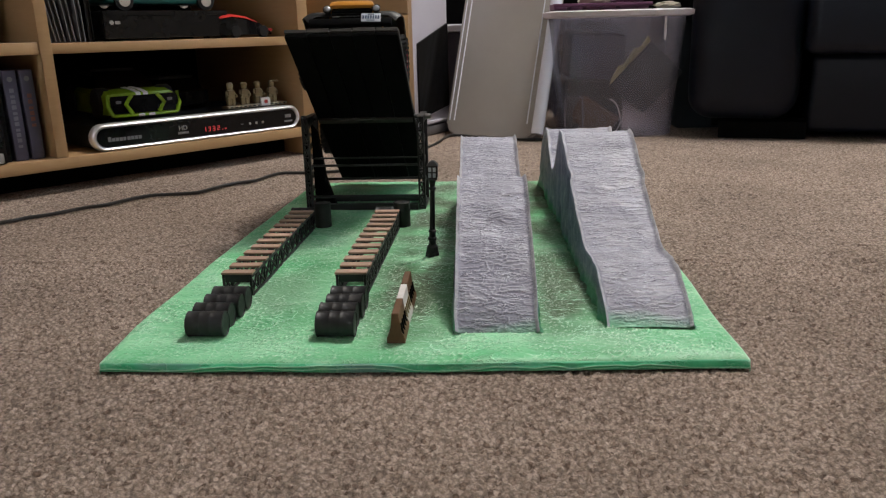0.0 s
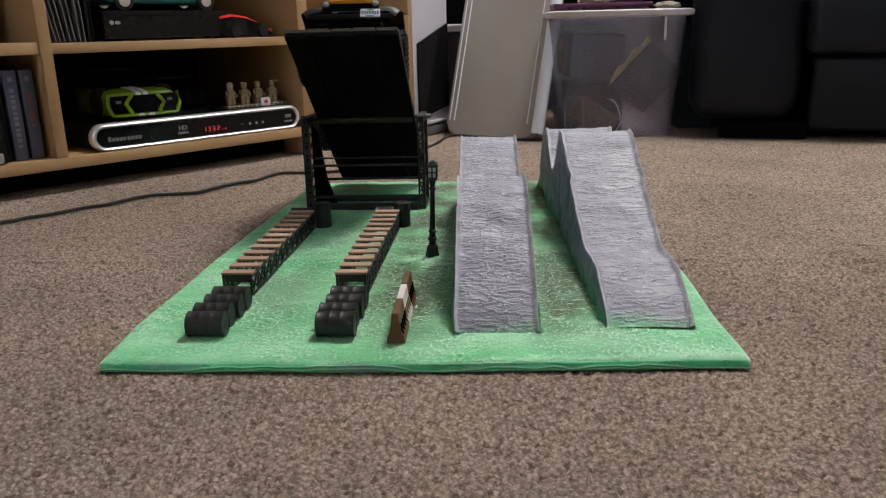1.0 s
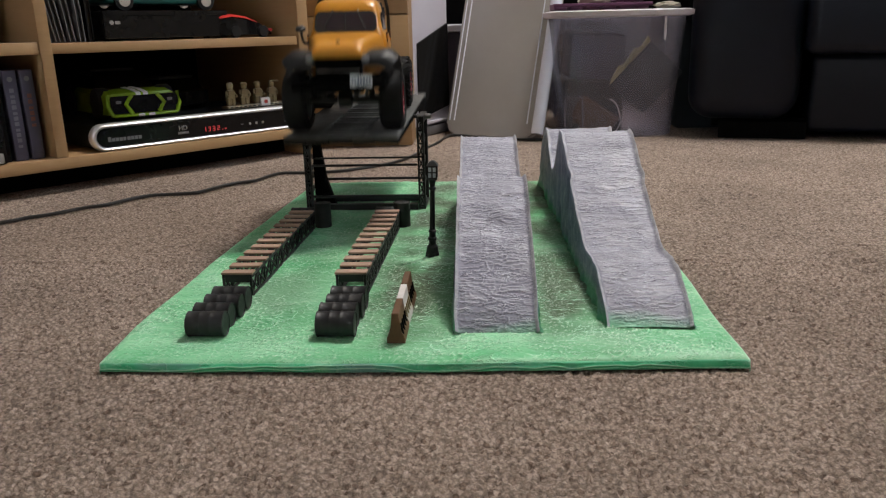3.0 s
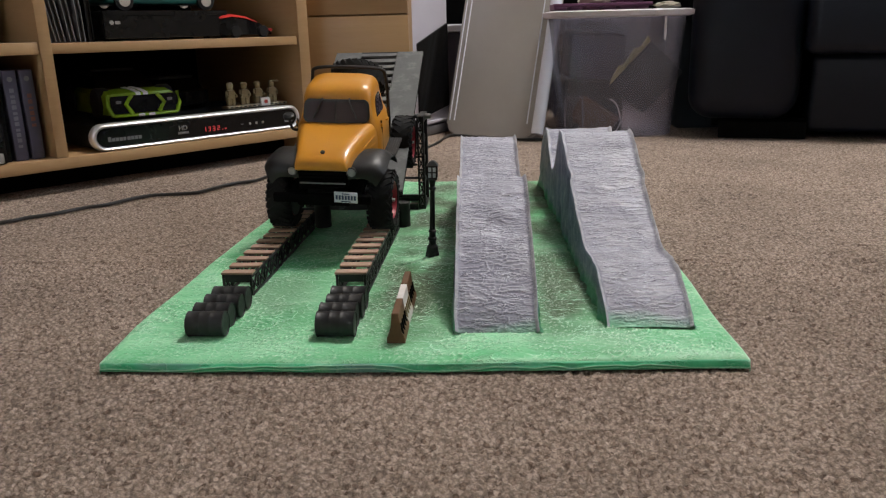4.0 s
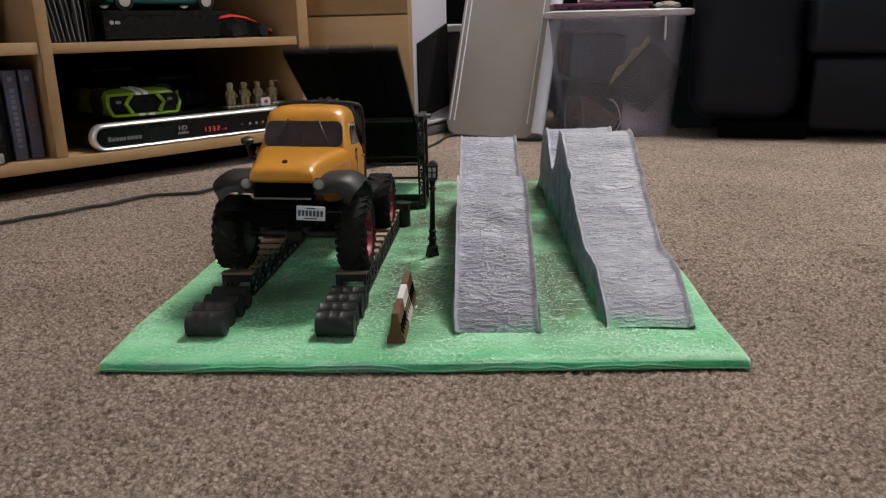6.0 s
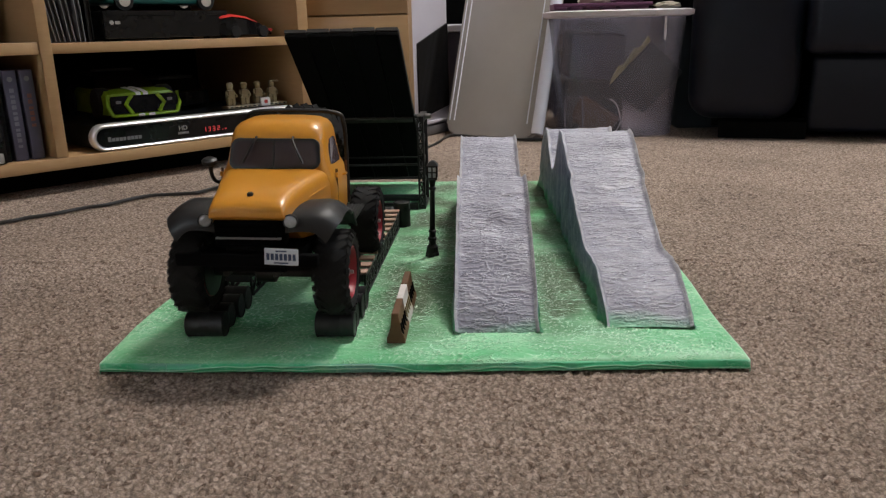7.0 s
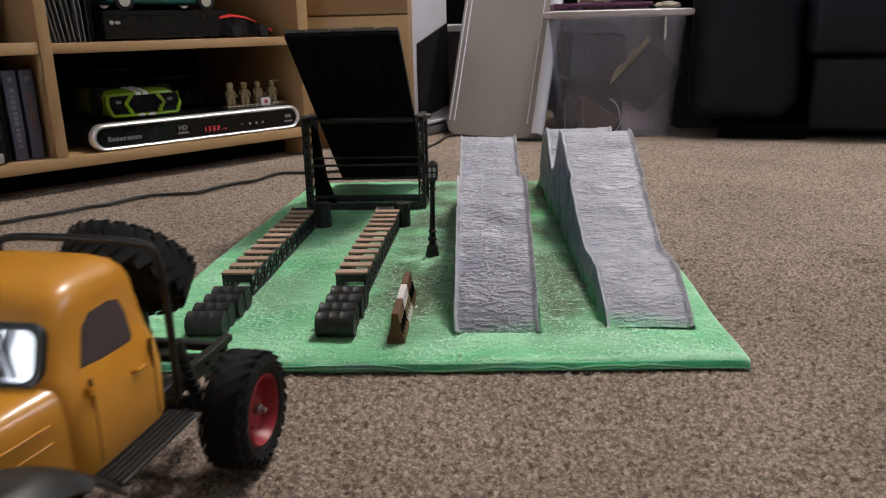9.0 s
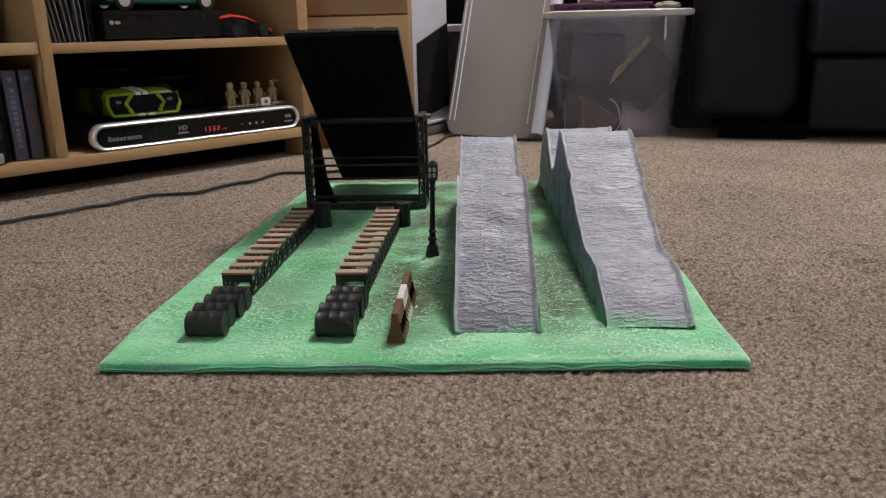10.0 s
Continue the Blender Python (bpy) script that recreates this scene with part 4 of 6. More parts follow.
def plank_bridge(x):
    b = thing("plank_bridge", pose(x, 0.121, TOP - 0.0008), "narrow black truss bridge with bare wooden planks", "model bridge", group="plank bridges")
    L, hw, H = 0.220, 0.0122, 0.0185
    for sx in (-1, 1):
        bm = bmesh.new()
        a = sx * hw
        lo, hi = min(a, a - sx * 0.0022), max(a, a - sx * 0.0022)
        box(bm, lo, hi, 0, L, 0, 0.0022, 0.0003, 1)
        box(bm, lo, hi, 0, L, H - 0.0026, H, 0.0003, 1)
        n = 12
        st = L / n
        for i in range(n + 1):
            y = min(max(i * st, 0.0009), L - 0.0009)
            box(bm, lo + 0.0002, hi - 0.0002, y - 0.0009, y + 0.0009, 0.002, H - 0.0024)
        for i in range(n):
            for k in (0, 1):
                p, q = (i * st, (i + 1) * st) if k else ((i + 1) * st, i * st)
                c = Vector(((lo + hi) / 2, (p + q) / 2, H / 2))
                ang = math.degrees(math.atan2(H - 0.004, q - p))
                box(bm, -0.0006 - 0.0002 * k, 0.0006 + 0.0002 * k, -math.hypot(st, H - 0.004) / 2, math.hypot(st, H - 0.004) / 2, -0.0006, 0.0006, m=Matrix.Translation(c) @ pose(0, 0, 0, ang))
        part("truss_side", bm, BLACK, b, smooth=None)
    for y in (0.0006, L - 0.0026):
        bm = bmesh.new()
        box(bm, -hw + 0.0024, hw - 0.0024, y, y + 0.002, H - 0.006, H - 0.0002, 0.0002, 1)
        box(bm, -hw + 0.0024, hw - 0.0024, y, y + 0.002, 0.0, 0.003, 0.0002, 1)
        part("end_frame", bm, BLACK, b, smooth=None)
    n = 12
    base = None
    rng = random.Random(int(-x * 1e4))
    for i in range(n):
        m = pose(rng.uniform(-0.0005, 0.0005), 0.0052 + i * (L - 0.0095) / (n - 1), H + 0.0001, 0, 0, rng.uniform(-1.5, 1.5))
        if base is None:
            base = part("plank", rbox(-hw - 0.0005, hw + 0.0005, -0.0047, 0.0047, 0, 0.0018, 0.0003, 1), PLANK, b, smooth=None, m=m)
        else:
            share(base, b, m)


plank_bridge(-0.1535)
plank_bridge(-0.0620)


def barrier():
    seg = 0.0315
    outline = [(-0.0062, 0), (0.0062, 0), (0.0062, 0.004), (0.0034, 0.0085), (0.0024, 0.0215), (-0.0024, 0.0215), (-0.0034, 0.0085), (-0.0062, 0.004)]
    b = thing("road_barrier", pose(-0.0150, 0.026, TOP - 0.0006, 0, 0, 1.0), "small brown and white model road barrier", "model barrier")
    for i, mt in enumerate((BROWN, WHITE, BROWN)):
        bm = bmesh.new()
        prism(bm, outline, "y", i * seg + 0.0003, (i + 1) * seg - 0.0003)
        bmesh.ops.bevel(bm, geom=list(bm.edges), offset=0.0005, segments=1, affect="EDGES")
        seg_ob = part("segment", bm, mt, b, "white painted middle segment" if i == 1 else "brown painted segment", smooth=30)
        for j in range(4):
            y = i * seg + 0.0040 + j * 0.0078
            part("slot", rbox(-0.001, 0.001, y - 0.0016, y + 0.0016, 0, 0.010, 0.0003, 1, m=pose(0.0046, 0, 0.0035, 0, -10, 0)), DECKUNDER if i != 1 else TAN, seg_ob, smooth=None)


barrier()


def street_lamp():
    s = thing("street_lamp", pose(-0.0070, 0.235, TOP - 0.0008, 0, 1.5, 0), "small black model street lamp with square lantern", "model street lamp")
    bm = bmesh.new()
    lathe(bm, [(0.0066, 0), (0.0066, 0.0035), (0.0058, 0.0045), (0.0054, 0.0095), (0.0036, 0.0115), (0.0036, 0.0125)], 8, m=pose(0, 0, 0, 0, 0, 22.5))
    part("base", bm, BLACK, s, smooth=25)
    bm = bmesh.new()
    lathe(bm, [(0.0032, 0.0122), (0.0032, 0.0155), (0.0040, 0.016), (0.0040, 0.018), (0.0030, 0.019), (0.0030, 0.023), (0.0036, 0.0235), (0.0036, 0.025), (0.0026, 0.026), (0.0021, 0.062), (0.0032, 0.063), (0.0032, 0.0645), (0.0022, 0.066), (0.0030, 0.0705), (0.0036, 0.072)], 12)
    part("pole", bm, BLACK, s, smooth=25)
    lan = part("lantern", rbox(-0.0046, 0.0046, -0.0046, 0.0046, 0.0722, 0.0745, 0.0004, 1), BLACK, s, smooth=None)
    bm = bmesh.new()
    box(bm, -0.0036, 0.0036, -0.0036, 0.0036, 0.0745, 0.0840)
    part("glass", bm, PLATE, lan, "pale lantern panes", smooth=None)
    bm = bmesh.new()
    for sx in (-1, 0, 1):
        for sy in (-1, 0, 1):
            if sx or sy:
                box(bm, sx * 0.0040 - 0.0006, sx * 0.0040 + 0.0006, sy * 0.0040 - 0.0006, sy * 0.0040 + 0.0006, 0.0743, 0.0842)
    for z in (0.0790,):
        box(bm, -0.0043, 0.0043, -0.0044, -0.0036, z - 0.0005, z + 0.0005)
        box(bm, 0.0036, 0.0044, -0.0043, 0.0043, z - 0.0005, z + 0.0005)
    part("glazing_bars", bm, BLACK, lan, smooth=None)
    bm = bmesh.new()
    lathe(bm, [(0.0072, 0.0838), (0.0072, 0.0852), (0.0035, 0.0885), (0.0012, 0.0895)], 4, m=pose(0, 0, 0, 0, 0, 45))
    part("roof", bm, BLACK, lan, smooth=None)


street_lamp()

# ---- seesaw ----
PIVOT = Vector((-0.1005, 0.46, 0.113))
HALF = 0.155


def seesaw():
    s = thing("seesaw_stand", pose(PIVOT.x, PIVOT.y, TOP - 0.0008), "black model seesaw stand with two braced towers", "model stand")
    hx, H = 0.0625, PIVOT.z - TOP + 0.004
    for sx in (-1, 1):
        x0 = sx * hx
        lo, hi = min(x0, x0 + sx * 0.008), max(x0, x0 + sx * 0.008)
        # near post, far post, foot, cap and the zigzag between them
        bm = bmesh.new()
        box(bm, lo, lo + 0.0019, -0.030, -0.024, 0.0, H, 0.0004, 1)
        box(bm, hi - 0.0019, hi, -0.030, -0.024, 0.0, H, 0.0004, 1)
        for i in range(8):
            z = 0.0012 + i * (H - 0.0024) / 7
            box(bm, lo + 0.0018, hi - 0.0018, -0.029, -0.025, z - 0.0009, z + 0.0009)
        tower = part("near_post", bm, BLACK, s, smooth=None)
        part("far_post", rbox(lo, hi, 0.018, 0.024, 0.0, H, 0.0006, 1), BLACK, s, smooth=None)
        part("foot_beam", rbox(lo, hi, -0.0238, 0.0178, 0, 0.004, 0.0005, 1), BLACK, s, smooth=None)
        part("cap_beam", rbox(lo, hi, -0.0238, 0.0178, H - 0.008, H, 0.0005, 1), BLACK, s, smooth=None)
        for i in range(8):
            z0, z1 = 0.004 + i * (H - 0.008) / 8, 0.004 + (i + 1) * (H - 0.008) / 8
            ln, ang = math.hypot(0.046, z1 - z0), math.degrees(math.atan2(z1 - z0, 0.046)) * (1 if i % 2 else -1)
            part("strut", rbox((lo + hi) / 2 - 0.0014, (lo + hi) / 2 + 0.0014, -ln / 2, ln / 2, -0.0013, 0.0013, m=Matrix.Translation((0, -0.003, (z0 + z1) / 2)) @ pose(0, 0, 0, ang)), BLACK, s, smooth=None)
        # front face lattice
        bm = bmesh.new()
        for i in range(7):
            z0, z1 = 0.003 + i * (H - 0.006) / 7, 0.003 + (i + 1) * (H - 0.006) / 7
            ln, ang = math.hypot(0.006, z1 - z0), math.degrees(math.atan2(0.006, z1 - z0)) * (1 if i % 2 else -1)
            for turn in (ang, -ang):
                box(bm, -0.0006, 0.0006, -0.0290, -0.0262, -ln / 2, ln / 2, m=Matrix.Translation(((lo + hi) / 2, 0.0002 * (turn > 0), (z0 + z1) / 2)) @ pose(0, 0, 0, 0, turn, 0))
        part("lattice", bm, TRIM, tower, smooth=None)
        # sloping brace down to the board on the inside
        bm = bmesh.new()
        if sx < 0:
            prism(bm, [(hi - 0.001, 0.0), (hi + 0.024, 0.0), (hi + 0.013, 0.035), (hi + 0.006, H * 0.82), (hi - 0.001, H * 0.9)], "y", -0.012, -0.004)
            part("web_plate", bm, DECKUNDER, s, smooth=None)
            part("web_plate", rbox(lo + 0.0004, hi - 0.0004, -0.0239, -0.0229, 0.0041, H - 0.0082), DECKUNDER, s, smooth=None)
        else:
            bm.free()
        bm = bmesh.new()
        lathe(bm, [(0.003, 0), (0.003, 0.006), (0.001, 0.007)], 12, m=pose(x0 + sx * 0.008, 0.0, PIVOT.z - TOP + 0.0008, 0, 90 * sx, 0))
        part("axle_end", bm, STEEL if sx > 0 else BLACK, s)
    for y, z, r, name in ((-0.030, 0.004, 0.0035, "cross_beam"), (0.018, 0.004, 0.0035, "cross_beam"), (-0.030, 0.016, 0.0016, "cross_rod"), (-0.028, 0.0525, 0.0013, "cross_rod"), (-0.024, 0.0605, 0.0010, "cross_rod"), (0.02, 0.028, 0.0014, "cross_rod")):
        part(name, rbox(-hx + 0.0005, hx - 0.0005, y - r, y + r, z - r, z + r, 0.0004, 1), BLACK, s, smooth=None)
    bm = bmesh.new()
    lathe(bm, [(0.0025, -hx + 0.0005), (0.0025, hx - 0.0005)], 12, m=pose(0, 0, PIVOT.z - TOP + 0.0008, 0, 90, 0))
    part("axle", bm, BLACK, s)

    # the deck: near end is -y
    d = thing("seesaw_deck", pose(*PIVOT, 0, 0, 0), "long tilting seesaw deck, grey treads over black underside", "model seesaw")
    w = 0.0575
    for sx in (-1, 1):
        lo, hi = (-w, -w + 0.034) if sx < 0 else (w - 0.034, w)
        part("track_board", rbox(lo, hi, -HALF, HALF, 0.0035, 0.0062, 0.0005, 1), DECKGREY, d, "dry-brushed grey track board", smooth=None)
    n = 19
    slat = None
    for i in range(n):
        y = -HALF + 0.006 + i * (2 * HALF - 0.012) / (n - 1)
        m = pose(0, y, 0.0030, (-9, -6, -8, -5)[i % 4])
        if slat is None:
            slat = part("slat", rbox(-w + 0.0345, w - 0.0345, -0.0058, 0.0058, 0, 0.0026, 0.0003, 1), DECKGREY, d, smooth=None, m=m)
        else:
            share(slat, d, m)
    plk = None
    cols = 5
    for i in range(cols):
        pw = 2 * w / cols
        m = pose(-w + pw * (i + 0.5), (0.0, -0.0009, 0.0004, -0.0014, -0.0004)[i], (0, -0.0008, 0.0003, -0.0006, 0)[i], 0, (2.4, -2, 1.8, -1.8, 2.2)[i], 0)
        if plk is None:
            plk = part("under_plank", rbox(-pw / 2 + 0.0004, pw / 2 - 0.0004, -HALF, HALF, -0.0022, 0.0022, 0.0006, 1), DECKUNDER, d, "black painted underside plank", smooth=None, m=m)
        else:
            share(plk, d, m)
    part("pivot_bar", rbox(-w + 0.002, w - 0.002, -0.004, 0.004, -0.0062, -0.0026, 0.0006, 1), WORNEDGE, d, "worn dark pivot bar", smooth=None)
    for i in range(cols):
        x, e = -w + 2 * w / cols * i, (0.0, 0.0009, 0.0002, 0.0013, 0.0004)[i]
        part("end_strip", rbox(x + 0.0005, x + 2 * w / cols - 0.0005, -HALF - 0.0034 - e, -HALF - 0.0022 - e, (0.0012, 0.0006, 0.0016, 0.0004, 0.0010)[i], 0.0052, 0.0004, 1), WORNEDGE, d, "worn brown plank end", smooth=None)
    part("end_strip", rbox(-w, w, HALF + 0.0002, HALF + 0.0012, -0.001, 0.0058, 0.0003, 1), DECKGREY, d, "worn grey plank ends", smooth=None)
    return d


DECK = seesaw()


# ---- the radio-controlled truck ----
# local origin midway between the axles at hub height; the nose points to -y
WB, TYRE_R, TYRE_W, TRACK = 0.0741, 0.0298, 0.0228, 0.0484


def tyre_bmesh():
    bm = bmesh.new()
    r, w = TYRE_R - 0.0007, TYRE_W / 2
    prof = [(0.0175, -w + 0.003), (0.0195, -w + 0.0006), (0.0235, -w), (r - 0.0045, -w + 0.0006), (r - 0.0012, -w + 0.0035), (r, -w + 0.007), (r + 0.0003, 0), (r, w - 0.007),
            (r - 0.0012, w - 0.0035), (r - 0.0045, w - 0.0006), (0.0235, w), (0.0195, w - 0.0006), (0.0175, w - 0.003)]
    rings = [[bm.verts.new((rr * math.cos(2 * math.pi * i / 44), rr * math.sin(2 * math.pi * i / 44), zz)) for i in range(44)] for rr, zz in prof]
    for a, b in zip(rings, rings[1:] + rings[:1]):
        for i in range(44):
            bm.faces.new((a[i], a[(i + 1) % 44], b[(i + 1) % 44], b[i]))
    n = 24
    for i in range(n):
        for sd in (-1, 1):
            a = 360 / n * (i + (0.5 if sd > 0 else 0))
            m = pose(0, 0, 0, 0, 0, a) @ pose(r - 0.0004, 0, sd * w * 0.50, sd * 38, 0, 0)
            box(bm, -0.0018, 0.0006, -0.0020, 0.0020, -w * 0.50 if sd > 0 else -w * 0.36, w * 0.36 if sd > 0 else w * 0.50, m=m)
            m2 = pose(0, 0, 0, 0, 0, a + 5.4 * sd) @ pose(r - 0.0026, 0, sd * (w - 0.0012), 0, sd * 35, 0)
            box(bm, -0.0030, 0.0003, -0.0017, 0.0017, -0.0012, 0.0003, m=m2)
    bmesh.ops.transform(bm, matrix=pose(0, 0, 0, 0, 90, 0), verts=bm.verts)
    return bm


def rim_bmesh():
    """A steel-style rim; its open face looks to +x."""
    bm = bmesh.new()
    w = TYRE_W / 2
    lathe(bm, [(0.0165, -w + 0.002), (0.0182, -w + 0.001), (0.0182, w - 0.0015), (0.0172, w - 0.001), (0.0160, w - 0.003), (0.0150, w - 0.008), (0.0140, w - 0.0095), (0.0085, w - 0.0095), (0.0072, w - 0.0065), (0.0035, w - 0.0062), (0.001, w - 0.0062)], 32)
    for i in range(8):
        a = 2 * math.pi * i / 8
        lathe(bm, [(0.0011, w - 0.0097), (0.0011, w - 0.0088), (0.0006, w - 0.0085)], 6, m=Matrix.Translation((0.0112 * math.cos(a), 0.0112 * math.sin(a), 0)))
    bmesh.ops.transform(bm, matrix=pose(0, 0, 0, 0, 90, 0), verts=bm.verts)
    return bm


def hub_bmesh():
    bm = bmesh.new()
    w = TYRE_W / 2
    lathe(bm, [(0.003, w - 0.0065), (0.003, w - 0.0035), (0.0017, w - 0.003), (0.0015, w - 0.0005)], 6)
    bmesh.ops.transform(bm, matrix=pose(0, 0, 0, 0, 90, 0), verts=bm.verts)
    return bm


WHEELS = []


def truck():
    t = thing("toy_truck", pose(0, 0, 0), "amber radio-controlled pickup truck with black fenders and red rims", "toy truck")

    # wheels
    shared = None
    for name, sx, sy in (("front", -1, -1), ("front", 1, -1), ("rear", -1, 1), ("rear", 1, 1)):
        w = new("wheel")
        w.empty_display_size = 0.01
        w.parent = t
        w.matrix_basis = pose(sx * TRACK, sy * WB, 0)
        WHEELS.append((w, sx, sy))
        flip = pose(0, 0, 0, 0, 0, 0 if sx > 0 else 180)
        if shared is None:
            # black disc added so the rim's inner side stays dark
            plate = bmesh.new()
            lathe(plate, [(0.0020, 0.0012 - TYRE_W / 2), (0.0178, 0.0012 - TYRE_W / 2), (0.0178, 0.0004 - TYRE_W / 2), (0.0020, -0.0010 - TYRE_W / 2)], 28)
            bmesh.ops.transform(plate, matrix=pose(0, 0, 0, 0, 90, 0), verts=plate.verts)
            shared = (part("tyre", tyre_bmesh(), RUBBER, w, "black lugged rubber tyre", smooth=30, m=flip), part("rim", rim_bmesh(), RED, w, "red dished rim", m=flip), part("hub_nut", hub_bmesh(), STEEL, w, m=flip), part("brake_plate", plate, TRIM, w, "black disc added to close the rim's back", m=flip))
        else:
            for o in shared:
                tagged(share(o, w, flip), o.get("label", ""))

    # cab
    bm = bmesh.new()
    secs = [(0.024, 0.0405, -0.041, 0.022), (0.030, 0.0425, -0.042, 0.0235), (0.050, 0.0425, -0.0425, 0.0240), (0.060, 0.0405, -0.0425, 0.0240), (0.066, 0.0372, -0.0418, 0.0238),
            (0.074, 0.0355, -0.0388, 0.0230), (0.082, 0.0342, -0.0355, 0.0215), (0.087, 0.0336, -0.0332, 0.0208), (0.0915, 0.0324, -0.0303, 0.0195), (0.0945, 0.0295, -0.0262, 0.0172), (0.0965, 0.0245, -0.0200, 0.0135), (0.0975, 0.0160, -0.0120, 0.0080), (0.0978, 0.0060, -0.0050, 0.0030)]
    loft(bm, [superring(0, (y0 + y1) / 2, hx, (y1 - y0) / 2, z, 6.5 if z < 0.089 else 5.0, 56) for z, hx, y0, y1 in secs])
    cab = part("cab", bm, AMBER, t, "glossy amber painted cab", smooth=50)

    def half_screen(sx, inner, hx, z0, z1, r, depth):
        """One half of the shallow V windscreen: outer corners rounded."""
        slope, y_at = 0.41, -0.0425
        out = [(inner, z0)]
        for cx, cz, a0 in ((hx - r, z0 + r, 270), (hx - r, z1 - r, 0)):
            for k in range(6):
                a = radians(a0 + 18 * k)
                out.append((cx + r * math.cos(a), cz + r * math.sin(a)))
        out.append((inner, z1))
        b2 = bmesh.new()
        fr, bk = [], []
        for x, z in out:
            x2 = sx * x * (1 - 0.05 * (z - z0) / (z1 - z0))
            y = y_at + slope * (z - 0.0655) - depth + 0.095 * x
            fr.append(b2.verts.new((x2, y, z)))
            bk.append(b2.verts.new((x2, y + 0.006, z)))
        n = len(out)
        for q in range(n):
            b2.faces.new((fr[q], fr[(q + 1) % n], bk[(q + 1) % n], bk[q]))
        b2.faces.new(fr)
        b2.faces.new(bk[::-1])
        return b2
    for sx in (-1, 1):
        part("windscreen_seal", half_screen(sx, 0.0, 0.0326, 0.0648, 0.0853, 0.0056, 0.0024), TRIM, cab, "black rubber windscreen seal", smooth=None)
        part("windscreen_pane", half_screen(sx, 0.0008, 0.0302, 0.0668, 0.0834, 0.0044, 0.0029), PANE, cab, "dark tinted windscreen pane", smooth=None)
    bm = bmesh.new()
    box(bm, -0.0006, 0.0006, -0.0008, 0.0008, -0.0088, 0.0088, m=pose(0, -0.0416, 0.0750, -22.3))
    part("windscreen_divider", bm, TRIM, cab, smooth=None)
    for sx in (-1, 1):
        bm = bmesh.new()
        tube(bm, [(sx * 0.013, -0.0352, 0.0865), (sx * 0.0134, -0.0392, 0.0845), (sx * 0.0175, -0.0432, 0.0765), (sx * 0.0212, -0.0452, 0.0695)], 0.0008, 6)
        part("wiper", bm, TRIM, cab)
        # door: window, handle, hinge, seam
        q = [(-0.0275, 0.0655), (-0.0262, 0.0645), (0.0030, 0.0645), (0.0048, 0.0665), (0.0050, 0.0765), (0.0032, 0.0822), (-0.0020, 0.0836), (-0.0150, 0.0830), (-0.0205, 0.0790)]

        def side_panel(scale, proud):
            b2 = bmesh.new()
            cy, cz = sum(p[0] for p in q) / len(q), sum(p[1] for p in q) / len(q)
            fr, bk = [], []
            for y, z in q:
                y, z = cy + (y - cy) * scale, cz + (z - cz) * scale
                x = 0.0374 - (z - 0.066) * 0.20 - (0.0010 if y < -0.02 else 0)
                fr.append(b2.verts.new((sx * (x + proud), y, z)))
                bk.append(b2.verts.new((sx * (x - 0.004), y, z)))
            n = len(q)
            for i in range(n):
                b2.faces.new((fr[i], fr[(i + 1) % n], bk[(i + 1) % n], bk[i]))
            b2.faces.new(fr)
            b2.faces.new(bk[::-1])
            return b2
        part("window_surround", side_panel(1.10, 0.0003), AMBER, cab, smooth=None)
        part("door_window", side_panel(0.96, 0.0008), PANE, cab, "dark tinted door window", smooth=None)
        bm = bmesh.new()
        tube(bm, [(sx * 0.0412, -0.0035, 0.0545), (sx * 0.0432, -0.0025, 0.0548), (sx * 0.0432, 0.0035, 0.0544)], 0.0009, 6)
        part("door_handle", bm, AMBER, cab)
        for z0, z1, y0, y1 in ((0.030, 0.063, -0.02835, -0.0280), (0.030, 0.063, 0.0102, 0.01055)):
            part("door_seam", rbox(sx * 0.0416 - 0.0009, sx * 0.0416 + 0.0009, y0, y1, z0, z1), BROWN, cab, smooth=None)
        part("door_hinge", rbox(sx * 0.0420 - 0.0009, sx * 0.0420 + 0.0009, -0.0305, -0.0285, 0.0570, 0.0605, 0.0003, 1), AMBER, cab, smooth=None)
        # low raised panel with a seam along the bonnet side
        bm = bmesh.new()
        for z in (0.0468, 0.0535):
            tube(bm, [(sx * 0.0376, -0.0470, z + 0.0004), (sx * 0.0313, -0.0750, z - 0.0016)], 0.0005, 6)
        part("hood_louvre", bm, AMBER, cab, smooth=None)

    # hood
    bm = bmesh.new()
    rings = []
    for y, hw, zt, zb, n in ((-0.0395, 0.0392, 0.0655, 0.024, 7.0), (-0.052, 0.0366, 0.0648, 0.024, 7.5), (-0.070, 0.0326, 0.0634, 0.025, 7.5), (-0.088, 0.0286, 0.0614, 0.027, 7.0), (-0.100, 0.0262, 0.0594, 0.036, 6.5), (-0.107, 0.0250, 0.0572, 0.042, 6.0), (-0.1118, 0.0243, 0.0546, 0.045, 5.5), (-0.1142, 0.0236, 0.0514, 0.047, 5.0)):
        ring = []
        for i in range(45):
            a = math.pi * i / 44
            c, s_ = math.cos(a), math.sin(a)
            ring.append((hw * math.copysign(abs(c) ** (2 / n), c), y, zb + (zt - zb) * abs(s_) ** (2 / n)))
        rings.append(ring)
    loft(bm, rings)
    hood = part("hood", bm, AMBER, t, "long rounded amber bonnet", smooth=50)
    bm = bmesh.new()
    lathe(bm, [(0.0021, -0.001), (0.0021, 0.0010), (0.0015, 0.0018), (0.0004, 0.0020)], 12, m=pose(0, -0.1020, 0.0586, 12, 0, 0))
    part("bonnet_badge", bm, TRIM, hood)

    bm = bmesh.new()
